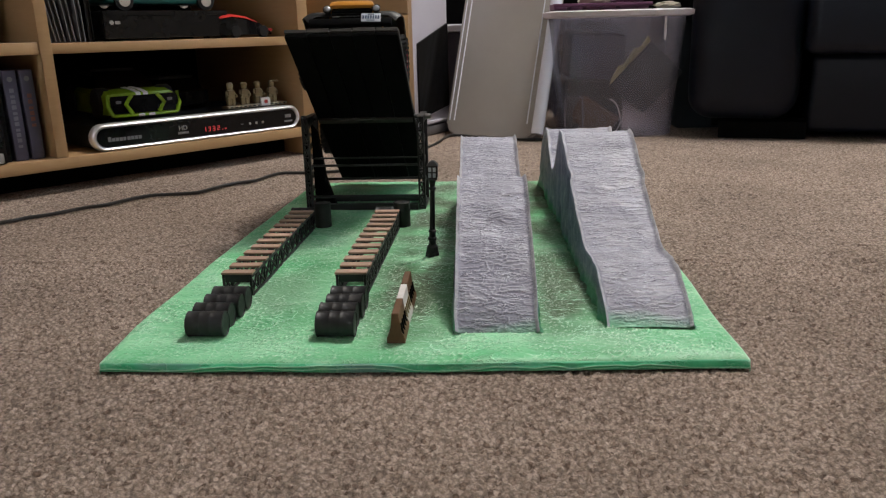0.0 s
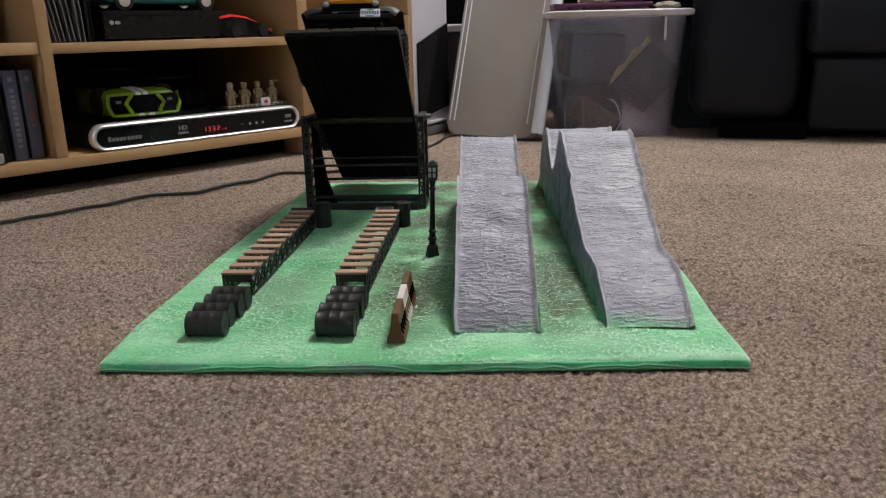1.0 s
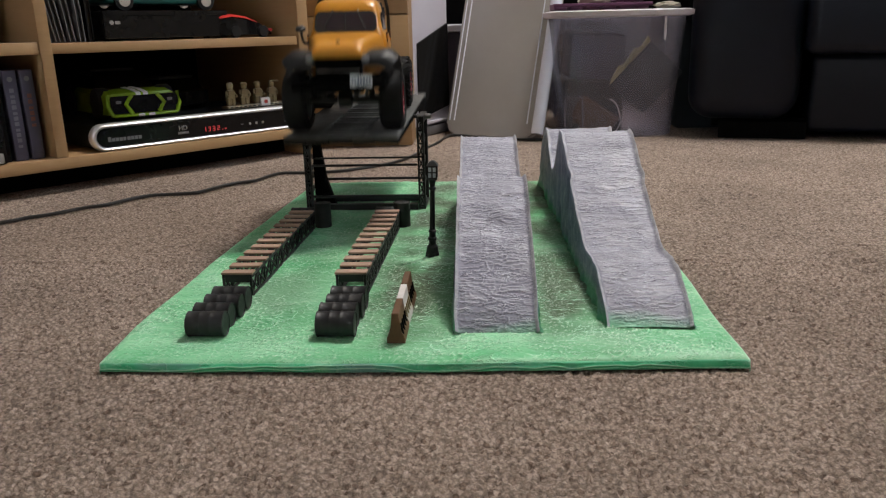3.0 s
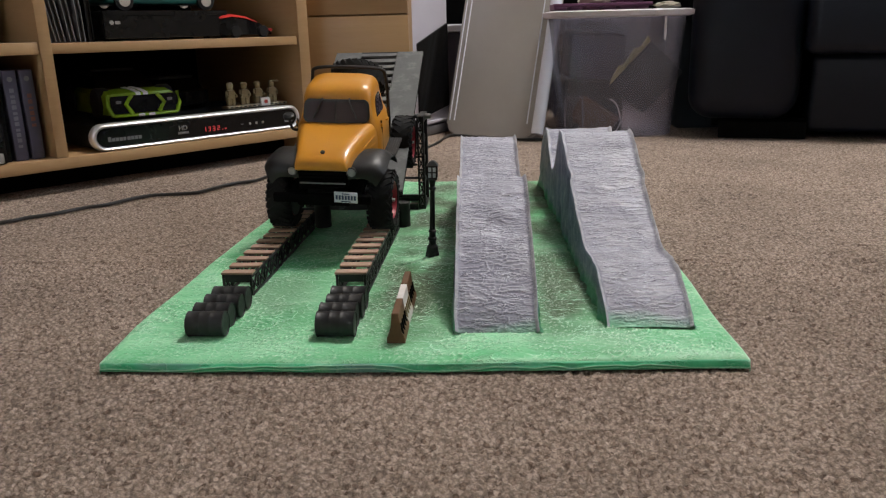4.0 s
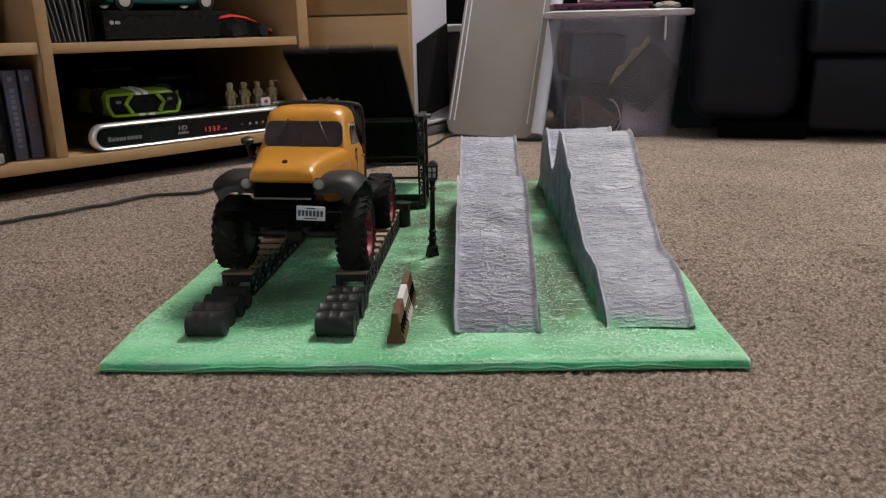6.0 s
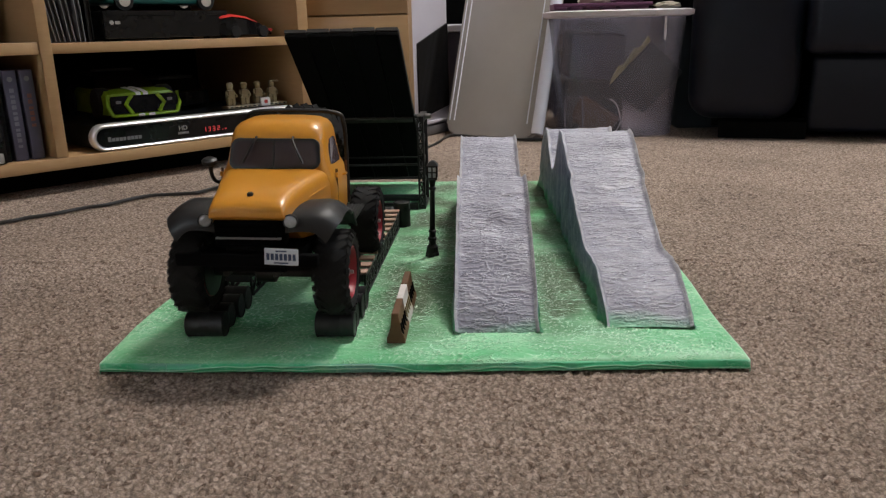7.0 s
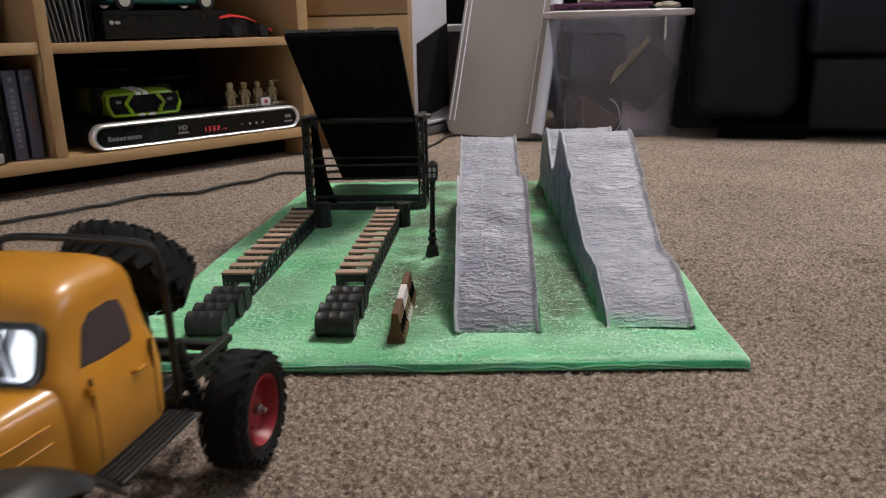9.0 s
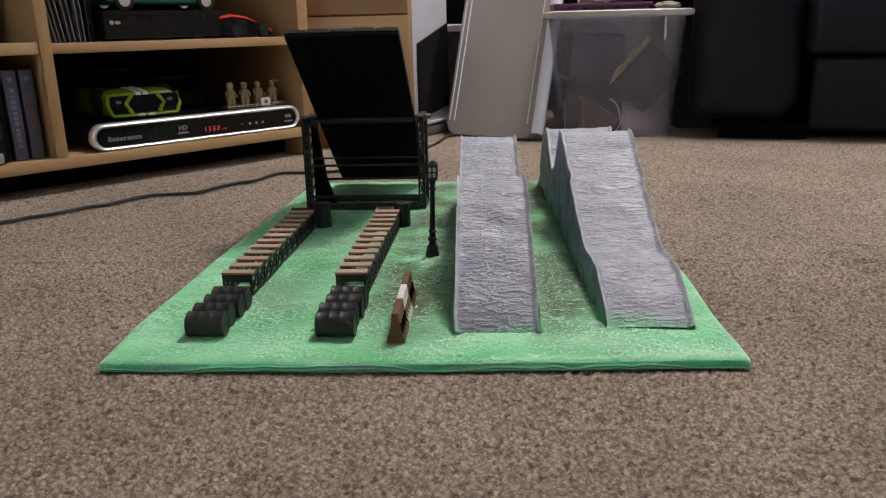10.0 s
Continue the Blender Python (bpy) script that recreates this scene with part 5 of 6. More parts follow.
    tube(bm, [(0, -0.0440, 0.0649), (0, -0.070, 0.0631), (0, -0.088, 0.0611), (0, -0.100, 0.0591)], 0.00035, 8)
    part("centre_rib", bm, AMBER, hood)

    # grille
    g = part("grille", rbox(-0.0225, 0.0225, -0.1115, -0.096, 0.026, 0.0498, 0.003, 3), DECKUNDER, t, "black slatted grille")
    for i in range(6):
        part("bar", rbox(-0.021, 0.021, -0.1128, -0.1112, 0.0290 + i * 0.0034, 0.0302 + i * 0.0034, 0.0003, 1), DECKUNDER if i != 1 else STEEL, g, smooth=None)

    # fenders, headlights, running boards
    for sx in (-1, 1):
        bm = bmesh.new()
        path = smooth_path([(0, -0.1085, 0.0355), (0, -0.1078, 0.0405), (0, -0.1035, 0.0455), (0, -0.0940, 0.0488), (0, -0.0800, 0.0498), (0, -0.0660, 0.0478), (0, -0.0530, 0.0415), (0, -0.0425, 0.0325), (0, -0.0365, 0.0268)], 5)
        rows = []
        for i, p in enumerate(path):
            k = i / (len(path) - 1)
            outer = 0.0480 + 0.0090 * min(1.0, k * 3.0)
            inner = 0.0215 + 0.009 * k
            row = []
            for j in range(9):
                f = j / 8
                x = inner + (outer - inner) * f
                sag = 0.0062 * max(0, (f - 0.62) / 0.38) ** 2.0 * (1.0 if k < 0.75 else 0.5) - 0.0012 * math.sin(math.pi * f)
                row.append(bm.verts.new((sx * x, p.y, p.z - sag)))
            rows.append(row)
        for a, b in zip(rows, rows[1:]):
            for j in range(8):
                bm.faces.new((a[j], a[j + 1], b[j + 1], b[j]))
        bmesh.ops.recalc_face_normals(bm, faces=bm.faces)
        bmesh.ops.solidify(bm, geom=list(bm.faces), thickness=0.0014)
        part("fender", bm, TRIM, t, "curved satin black front fender", smooth=50)
        lm = pose(sx * 0.0270, -0.1095, 0.0440)
        bm = bmesh.new()
        lathe(bm, [(0.0015, -0.007), (0.0040, -0.003), (0.0056, 0.001), (0.0058, 0.0032), (0.0052, 0.0038), (0.0048, 0.0032)], 24, m=lm @ pose(0, 0, 0, 90, 0, 0) @ Matrix.Scale(0.84, 4))
        head = part("headlight", bm, TRIM, t, "round headlight in black shell")
        bm = bmesh.new()
        lathe(bm, [(0.0049, 0.0030), (0.0042, 0.0044), (0.0028, 0.0052), (0.0010, 0.0056)], 24, m=lm @ pose(0, 0, 0, 90, 0, 0) @ Matrix.Scale(0.84, 4))
        part("lens", bm, LENS, head, "clear round lens", smooth=60)
        rb = part("running_board", rbox(sx * 0.0470 - 0.0070, sx * 0.0470 + 0.0070, -0.0350, 0.0200, 0.0245, 0.0265, 0.0006, 1), TRIM, t, "ribbed black running board", smooth=None)
        for k in range(5):
            x = sx * 0.0470 - 0.005 + k * 0.0025
            part("tread_rib", rbox(x - 0.0006, x + 0.0006, -0.0335, 0.0190, 0.0265, 0.0271), TRIM, rb, smooth=None)

    # bumper, winch, plate
    bp = part("bumper", rbox(-0.0450, 0.0450, -0.1205, -0.1145, 0.0165, 0.0250, 0.0015, 2), DECKUNDER, t, "black front bumper")
    part("winch", rbox(-0.0130, 0.0130, -0.1190, -0.1080, 0.0262, 0.0290, 0.001, 1), DECKUNDER, bp, smooth=None)
    part("lower_bar", rbox(-0.024, 0.024, -0.1160, -0.1120, 0.0120, 0.0184, 0.001, 1), DECKUNDER, bp, smooth=None)
    pm = pose(0.0226, -0.1212, 0.0240, 0, 2, 0)
    bm = rbox(-0.0106, 0.0106, -0.0006, 0.0006, -0.0053, 0.0053, 0.0004, 1, m=pm)
    pl = part("number_plate", bm, PLATE, t, "white number plate with unreadable dark bars", smooth=None)
    bm = bmesh.new()
    for i in range(7):
        x = -0.0082 + i * 0.00273
        box(bm, x - 0.00095, x + 0.00095, -0.0009, -0.0005, -0.0021, 0.0021, m=pm)
    box(bm, -0.0045, 0.0045, -0.0009, -0.0005, -0.0043, -0.0034, m=pm)
    box(bm, -0.0035, 0.0035, -0.0009, -0.0005, 0.0033, 0.0041, m=pm)
    part("plate_bars", bm, INK, pl, smooth=None)

    # chassis
    for sx in (-1, 1):
        part("chassis_rail", rbox(sx * 0.0160 - 0.0022, sx * 0.0160 + 0.0022, -0.112, 0.118, 0.0075, 0.0150, 0.0008, 1), TRIM, t, smooth=None)
    for sy in (-1, 1):
        bm = bmesh.new()
        lathe(bm, [(0.0040, -0.036), (0.0040, -0.008), (0.0078, -0.006), (0.0078, 0.006), (0.0040, 0.008), (0.0040, 0.036)], 14, m=pose(0, sy * WB, 0, 0, 90, 0))
        part("axle", bm, TRIM, t)
        for sx in (-1, 1):
            bm = bmesh.new()
            tube(bm, [(sx * 0.027, sy * (WB - 0.006), 0.002), (sx * 0.023, sy * (WB - 0.014), 0.040)], 0.0030, 10)
            for k in range(5):
                lathe(bm, [(0.0036, 0), (0.0036, 0.0016)], 10, m=pose(sx * (0.0266 - 0.0006 * k), sy * (WB - 0.0075 - 0.0012 * k), 0.010 + k * 0.0042))
            part("shock_absorber", bm, TRIM, t)
            bm = bmesh.new()
            tube(bm, [(sx * 0.020, sy * WB * 0.96, -0.002), (sx * 0.017, sy * 0.020, 0.004)], 0.0017, 8)
            part("link_arm", bm, TRIM, t)
    part("gearbox", rbox(-0.014, 0.014, -0.018, 0.018, 0.002, 0.020, 0.002, 2), DECKUNDER, t)
    bm = bmesh.new()
    tube(bm, [(0, -WB + 0.006, 0.001), (0, -0.018, 0.006)], 0.0022, 8)
    tube(bm, [(0, WB - 0.006, 0.001), (0, 0.018, 0.006)], 0.0022, 8)
    part("drive_shaft", bm, STEEL, t)
    part("inner_skid", rbox(-0.033, 0.033, -0.112, -0.040, 0.015, 0.0235, 0.001, 1), DECKUNDER, t, smooth=None)

    part("floor_pan", rbox(-0.0395, 0.0395, -0.0400, 0.0215, 0.0205, 0.0236, 0.001, 1), DECKUNDER, t, smooth=None)

    # open rear: cross frame, roll bar, leaning spare tyre
    for y in (0.032, 0.062, 0.090, 0.107):
        part("cross_member", rbox(-0.0235, 0.0235, y - 0.0028, y + 0.0028, 0.0152, 0.0195, 0.0006, 1), TRIM, t, smooth=None)
    for sx in (-1, 1):
        part("bed_rail", rbox(sx * 0.0235 - 0.0025, sx * 0.0235 + 0.0025, 0.0290, 0.1110, 0.0198, 0.0240, 0.0006, 1), TRIM, t, smooth=None)
    bm = bmesh.new()
    tube(bm, smooth_path([(-0.0395, 0.0305, 0.0262), (-0.0390, 0.0300, 0.070), (-0.0378, 0.0290, 0.089), (-0.0320, 0.0280, 0.0970), (0, 0.0275, 0.0985), (0.0320, 0.0280, 0.0970), (0.0378, 0.0290, 0.089), (0.0390, 0.0300, 0.070), (0.0395, 0.0305, 0.0262)], 6), 0.0017, 10)
    bar = part("roll_bar", bm, TRIM, t, "black tubular roll bar behind the cab")
    for sx in (-1, 1):
        bm = bmesh.new()
        tube(bm, [(sx * 0.0235, 0.0290, 0.0250), (sx * 0.0390, 0.0300, 0.0250)], 0.0018, 8)
        part("brace", bm, TRIM, bar)
    sm = pose(0.003, 0.0590, 0.0755, 46, 0, 0) @ pose(0, 0, 0, 0, 0, 90)
    sp = share(shared[0], t, sm)
    sp.name = "spare_tyre"
    tagged(sp, "black lugged spare tyre leaning behind the cab")
    part("spare_rim", rim_bmesh(), TRIM, sp, "black dished rim")
    part("spare_bracket", rbox(-0.006, 0.006, 0.056, 0.068, 0.019, 0.066, 0.001, 1), TRIM, t, smooth=None)
    # mirror on its curved arm, on the truck's own right side
    bm = bmesh.new()
    tube(bm, smooth_path([(-0.0400, -0.0350, 0.0540), (-0.0440, -0.0370, 0.0550), (-0.0460, -0.0385, 0.0600), (-0.0465, -0.0390, 0.0680)], 5), 0.0014, 8)
    mi = part("mirror_arm", bm, TRIM, t)
    bm = bmesh.new()
    lathe(bm, [(0.0020, 0.0), (0.0052, 0.0016), (0.0054, 0.0046), (0.0034, 0.0060)], 18, m=pose(-0.0466, -0.0390, 0.0660, 12, 0, 0))
    part("mirror_head", bm, TRIM, mi)
    return t


TRUCK = truck()


# ---- what stands on the shelves ----
LOW, MID = 0.0492, 0.2048


def on_shelf(u, d, z, turn=0.0):
    return SHELF @ pose(u, d, z, 0, 0, turn)


def set_top_box():
    s = thing("set_top_box", on_shelf(0.130, 0.004, LOW), "black set-top box with silver rounded front trim", "set-top box")
    L, H = 0.366, 0.040
    part("body", rbox(0.012, L - 0.012, 0.010, 0.24, 0.002, H - 0.003, 0.003, 2), TRIM, s)

    def stadium(r0, z0, z1, x0, x1):
        out, r = [], (z1 - z0) / 2
        for cx, a0 in ((x1 - r, -90), (x0 + r, 90)):
            for k in range(13):
                a = radians(a0 + 15 * k)
                out.append((cx + r * math.cos(a), (z0 + z1) / 2 + r * math.sin(a)))
        return out
    bm = bmesh.new()
    a, b = stadium(0, 0.0, H, 0, L), stadium(0, 0.0056, H - 0.0066, 0.008, L - 0.008)
    n = len(a)
    ring = [[(x, 0.014, z) for x, z in a]]
    for k in range(9):
        f = k / 8
        ring.append([(p[0] + (q[0] - p[0]) * f, 0.006 - 0.006 * math.sin(math.pi * (0.08 + 0.84 * f)), p[1] + (q[1] - p[1]) * f) for p, q in zip(a, b)])
    ring.append([(x, 0.014, z) for x, z in b])
    rows = [[bm.verts.new(p) for p in r] for r in ring]
    for p, q in zip(rows, rows[1:] + rows[:1]):
        for i in range(n):
            bm.faces.new((p[i], p[(i + 1) % n], q[(i + 1) % n], q[i]))
    part("front_trim", bm, SILVERTRIM, s, "silver rounded trim ring")
    bm = bmesh.new()
    prism(bm, stadium(0, 0.0058, H - 0.0068, 0.0082, L - 0.0082), "y", 0.003, 0.0095)
    f = part("front_panel", bm, GLOSSBLACK, s, "gloss black front panel")
    # seven-segment clock: 1332
    segs = {"1": "bc", "3": "abgcd", "2": "abged"}
    bm = bmesh.new()
    w, h, t = 0.0042, 0.0072, 0.0008
    for i, ch in enumerate("1332"):
        x0, z0 = 0.178 + i * 0.0082, 0.0120
        place = {"a": (x0, x0 + w, z0 + h - t, z0 + h), "g": (x0, x0 + w, z0 + h / 2 - t / 2, z0 + h / 2 + t / 2), "d": (x0, x0 + w, z0, z0 + t),
                 "b": (x0 + w - t, x0 + w, z0 + h / 2, z0 + h), "c": (x0 + w - t, x0 + w, z0, z0 + h / 2), "e": (x0, x0 + t, z0, z0 + h / 2), "f": (x0, x0 + t, z0 + h / 2, z0 + h)}
        for k in segs[ch]:
            p = place[k]
            box(bm, p[0], p[1], 0.0022, 0.0029, p[2], p[3])
    box(bm, 0.2115, 0.2128, 0.0022, 0.0029, 0.0120, 0.0133)
    box(bm, 0.2165, 0.2190, 0.0022, 0.0029, 0.0120, 0.0140)
    part("clock_digits", bm, DIGIT, f, "glowing red clock digits", smooth=None)
    for i in range(9):
        x = 0.0235 + i * 0.0058
        part("mark_bar", rbox(x, x + (0.0046 if i != 4 else 0.0035), 0.0022, 0.0029, 0.0135, 0.0185 if i else 0.0205), GREYMID, f, "plain grey printed bar", smooth=None)
    cu = bpy.data.curves.new("hd_mark", "FONT")
    cu.body, cu.size, cu.extrude, cu.align_x = "HD", 0.0105, 0.0002, "CENTER"
    letters = bpy.data.objects.new("hd_mark", cu)
    me = bpy.data.meshes.new_from_object(letters)
    bpy.data.objects.remove(letters)
    me.materials.append(SILVER)
    ob = new("hd_mark", me)
    ob.parent = f
    ob.matrix_basis = pose(0.143, 0.0026, 0.0185, 90, 0, 0)
    tagged(ob, "pale printed letters HD")
    for q in ((0.134, 0.152, 0.0125, 0.0160), (0.335, 0.347, 0.0195, 0.0250), (0.333, 0.349, 0.0120, 0.0150)):
        part("mark_bar", rbox(q[0], q[1], 0.0022, 0.0029, q[2], q[3]), GREYMID, f, "plain grey printed bar", smooth=None)
    for i in range(3):
        bm = bmesh.new()
        lathe(bm, [(0.0022, 0.0), (0.0022, 0.0008), (0.0015, 0.0012)], 12, m=pose(0.264 + i * 0.0125, 0.0030, 0.0165, 90, 0, 0))
        part("button", bm, SILVER, f)
    bm = bmesh.new()
    box(bm, 0.246, 0.251, 0.0022, 0.0029, 0.0160, 0.0175)
    part("button_mark", bm, GREYMID, f, smooth=None)


set_top_box()
BOXTOP = LOW + 0.0375


def lime_car():
    c = thing("brick_car", on_shelf(0.233, 0.046, BOXTOP + 0.0005, -4) @ Matrix.Diagonal((1, 1, 1.10, 1)), "lime green brick-built sports car with white stripes", "toy car")
    hw, L = 0.056, 0.20
    # body: wedge loft from nose (y = 0) to the tail
    bm = bmesh.new()
    secs = [(0.000, 0.050, 0.012, 0.030), (0.004, 0.054, 0.008, 0.0368), (0.03, 0.056, 0.008, 0.0400), (0.075, 0.0565, 0.008, 0.0415), (0.10, 0.0565, 0.008, 0.0415), (0.17, 0.0565, 0.008, 0.0425), (L, 0.053, 0.012, 0.040)]
    loft(bm, [[(-w, y, z0), (w, y, z0), (w, y, z1 - 0.006), (w - 0.008, y, z1), (-w + 0.008, y, z1), (-w, y, z1 - 0.006)] for y, w, z0, z1 in secs])
    part("body", bm, LIME, c, smooth=20)
    bm = bmesh.new()
    loft(bm, [[(-0.046 + k, y0, z), (0.046 - k, y0, z), (0.046 - k, y1, z), (-0.046 + k, y1, z)] for z, k, y0, y1 in ((0.0410, 0, 0.066, 0.18), (0.057, 0.005, 0.092, 0.17), (0.064, 0.010, 0.106, 0.155))])
    part("cabin", bm, GLOSSBLACK, c, "black cabin with dark windows", smooth=20)
    part("grille", rbox(-0.050, 0.050, -0.0038, 0.002, 0.0092, 0.0335, 0.001, 1), GLOSSBLACK, c, "black front grille", smooth=None)
    part("roof_rack", rbox(-0.034, 0.034, 0.112, 0.122, 0.0642, 0.067, 0.001, 1), TRIM, c, smooth=None)
    part("bumper", rbox(-0.050, 0.050, -0.0075, -0.0005, 0.0045, 0.0085, 0.0015, 2), LIME, c)
    for sx in (-1, 1):
        bm = bmesh.new()
        tube(bm, [(sx * 0.020, -0.006, 0.034), (sx * 0.030, -0.007, 0.022), (sx * 0.021, -0.006, 0.009)], 0.0034, 8)
        part("nose_arm", bm, LIME, c)
        bm = bmesh.new()
        tube(bm, [(sx * 0.054, -0.002, 0.036), (sx * 0.057, -0.003, 0.020), (sx * 0.050, -0.005, 0.007)], 0.0030, 8)
        part("corner_arm", bm, LIME, c)
        part("lamp", rbox(sx * 0.041 - 0.0105, sx * 0.041 + 0.0105, -0.0042, 0.0, 0.0165, 0.0315, 0.001, 1), GLOSSBLACK, c, "black headlamp recess", smooth=None)
        part("lamp_lens", rbox(sx * 0.040 - 0.004, sx * 0.040 + 0.004, -0.0056, -0.0044, 0.0235, 0.0275, 0.0005, 1), GREYMID, c, smooth=None)
        bm = bmesh.new()
        loft(bm, [[(sx * 0.0058 - 0.0036, y, z), (sx * 0.0058 + 0.0036, y, z), (sx * 0.0058 + 0.0036, y, z + 0.0012), (sx * 0.0058 - 0.0036, y, z + 0.0012)] for y, z in ((0.001, 0.0318), (0.004, 0.0364), (0.030, 0.0397), (0.064, 0.0412))])
        part("stripe", bm, WHITE, c, "white bonnet stripe", smooth=None)
        part("tow_pin", rbox(sx * 0.008 - 0.005, sx * 0.008 + 0.005, -0.0095, -0.0070, 0.0045, 0.0085, 0.0012, 2), WHITE, c)
        for y in (0.042, 0.160):
            bm = bmesh.new()
            lathe(bm, [(0.012, -0.010), (0.0205, -0.010), (0.022, -0.007), (0.022, 0.007), (0.0205, 0.010), (0.012, 0.010)], 24, m=pose(sx * 0.0495, y, 0.0222, 0, 90, 0))
            part("wheel", bm, RUBBER, c)


lime_car()


def figures():
    tray = thing("brick_tray", on_shelf(0.374, 0.036, BOXTOP + 0.0028, 0), "cream studded brick tray on the set-top box", "brick tray")
    part("tray", rbox(0.0, 0.118, 0.0, 0.022, 0.0, 0.0042, 0.0004, 1), CREAM, tray, smooth=None)
    for i in range(13):
        part("notch", rbox(0.004 + i * 0.0088, 0.0085 + i * 0.0088, -0.0006, -0.0001, 0.0010, 0.0030), TRIM, tray, smooth=None)
    part("shield", rbox(0.062, 0.081, -0.0040, -0.0008, 0.0004, 0.0150, 0.003, 2), WHITE, tray, "small white plaque")
    part("shield_mark", rbox(0.0685, 0.0745, -0.0046, -0.0041, 0.0045, 0.0105, 0.001, 1), REDPAINT, tray, smooth=None)
    for i, x in enumerate((0.012, 0.039, 0.066, 0.0945)):
        bm = bmesh.new()
        box(bm, -0.0075, -0.0004, -0.004, 0.004, 0.0, 0.0125, 0.0008, 1)
        box(bm, 0.0004, 0.0075, -0.004, 0.004, 0.0, 0.0125, 0.0008, 1)
        prism(bm, [(-0.0078, 0.0125), (0.0078, 0.0125), (0.0058, 0.0255), (-0.0058, 0.0255)], "y", -0.004, 0.004)
        for sx in (-1, 1):
            tube(bm, [(sx * 0.0065, 0, 0.0235), (sx * 0.0092, -0.001, 0.0185), (sx * (0.007 if i % 2 else 0.0085), -0.007, 0.0150)], 0.0021, 8)
        lathe(bm, [(0.003, 0.0255), (0.0046, 0.0262), (0.0050, 0.029), (0.0050, 0.0325), (0.0044, 0.0345), (0.002, 0.035)], 14)
        if i == 3:
            box(bm, -0.003, 0.013, -0.0035, 0.0035, 0.0345, 0.0375, 0.001, 1)
        else:
            lathe(bm, [(0.0056, 0.031), (0.0058, 0.035), (0.0040, 0.0375 + 0.001 * (i == 0)), (0.001, 0.038)], 12)
        ob = mesh_object("toy_figure", bm, TAN, 35)
        ob.matrix_basis = on_shelf(0.374 + x, 0.047, BOXTOP + 0.0071, (8, -6, 4, -10)[i])
        tagged(ob, ("tan brick figure with a broad hat on the tray" if i == 3 else "small tan and cream brick figure on the tray"), "toy figure", group="brick figures")


figures()


def dark_model_van():
    v = thing("dark_model_car", on_shelf(0.345, 0.125, BOXTOP + 0.0003, 2), "dark brick-built van model in the shelf shade", "toy car")
    bm = bmesh.new()
    loft(bm, [[(-0.04 + k, y0, z), (0.045 - k, y0, z), (0.045 - k, y1, z), (-0.04 + k, y1, z)] for z, k, y0, y1 in ((0.008, 0.0, 0.0, 0.09), (0.030, 0.0, 0.0, 0.09), (0.034, 0.003, 0.01, 0.088), (0.052, 0.008, 0.025, 0.08))])
    part("body", bm, GLOSSBLACK, v, smooth=20)
    part("roof_rack", rbox(-0.03, 0.034, 0.026, 0.078, 0.0523, 0.056, 0.001, 1), TRIM, v, smooth=None)
    for sx in (-0.034, 0.038):
        for y in (0.014, 0.072):
            bm = bmesh.new()
            lathe(bm, [(0.006, -0.004), (0.0105, -0.004), (0.0105, 0.004), (0.006, 0.004)], 18, m=pose(sx, y, 0.0107, 0, 90, 0))
            part("wheel", bm, RUBBER, v)


dark_model_van()


def game_cases():
    for i, (u0, u1, lab, mark) in enumerate(((-0.012, 0.006, "dark plastic game case standing on the shelf", None), (0.010, 0.026, "black plastic game case standing on the shelf", None), (0.030, 0.0475, "purple grey game case with pale spine print", SPINEMARK), (0.0515, 0.0690, "purple grey game case with orange spine print", ORANGEMARK))):
        hgt = 0.122 if i > 1 else 0.112
        c = thing("game_case", on_shelf(u0, 0.020, LOW + 0.0003), lab, "game case", group="game cases")
        w = u1 - u0
        part("case", rbox(0, w, 0, 0.10, 0, hgt, 0.0012, 1), SPINE if i > 1 else GLOSSBLACK, c)
        if mark:
            bm = bmesh.new()
            lathe(bm, [(0.0035, 0), (0.0035, 0.0003)], 12, m=pose(w / 2, -0.0001, hgt - 0.012, 90, 0, 0))
            part("roundel", bm, GREYMID, c, smooth=None)
            bm = bmesh.new()
            z0, z1, n = (0.018, 0.100, 11) if i == 2 else (0.045, 0.092, 6)
            for k in range(n):
                a = z0 + (z1 - z0) * k / n
                box(bm, w / 2 - 0.0028, w / 2 + 0.0028, -0.0005, -0.0001, a, a + (z1 - z0) / n * (0.72 if k % 3 else 0.5))
            part("spine_print", bm, mark, c, "plain bars of spine print", smooth=None)
    # small handheld device with a pale end
    d = thing("small_gadget", on_shelf(-0.012, 0.003, LOW + 0.0003), "small dark gadget with pale front on the shelf", "gadget")
    part("body", rbox(-0.05, 0.028, 0.0, 0.014, 0.0, 0.055, 0.004, 2), GLOSSBLACK, d)
    part("front", rbox(-0.002, 0.022, -0.003, -0.0005, 0.002, 0.016, 0.002, 2), SILVER, d)


game_cases()


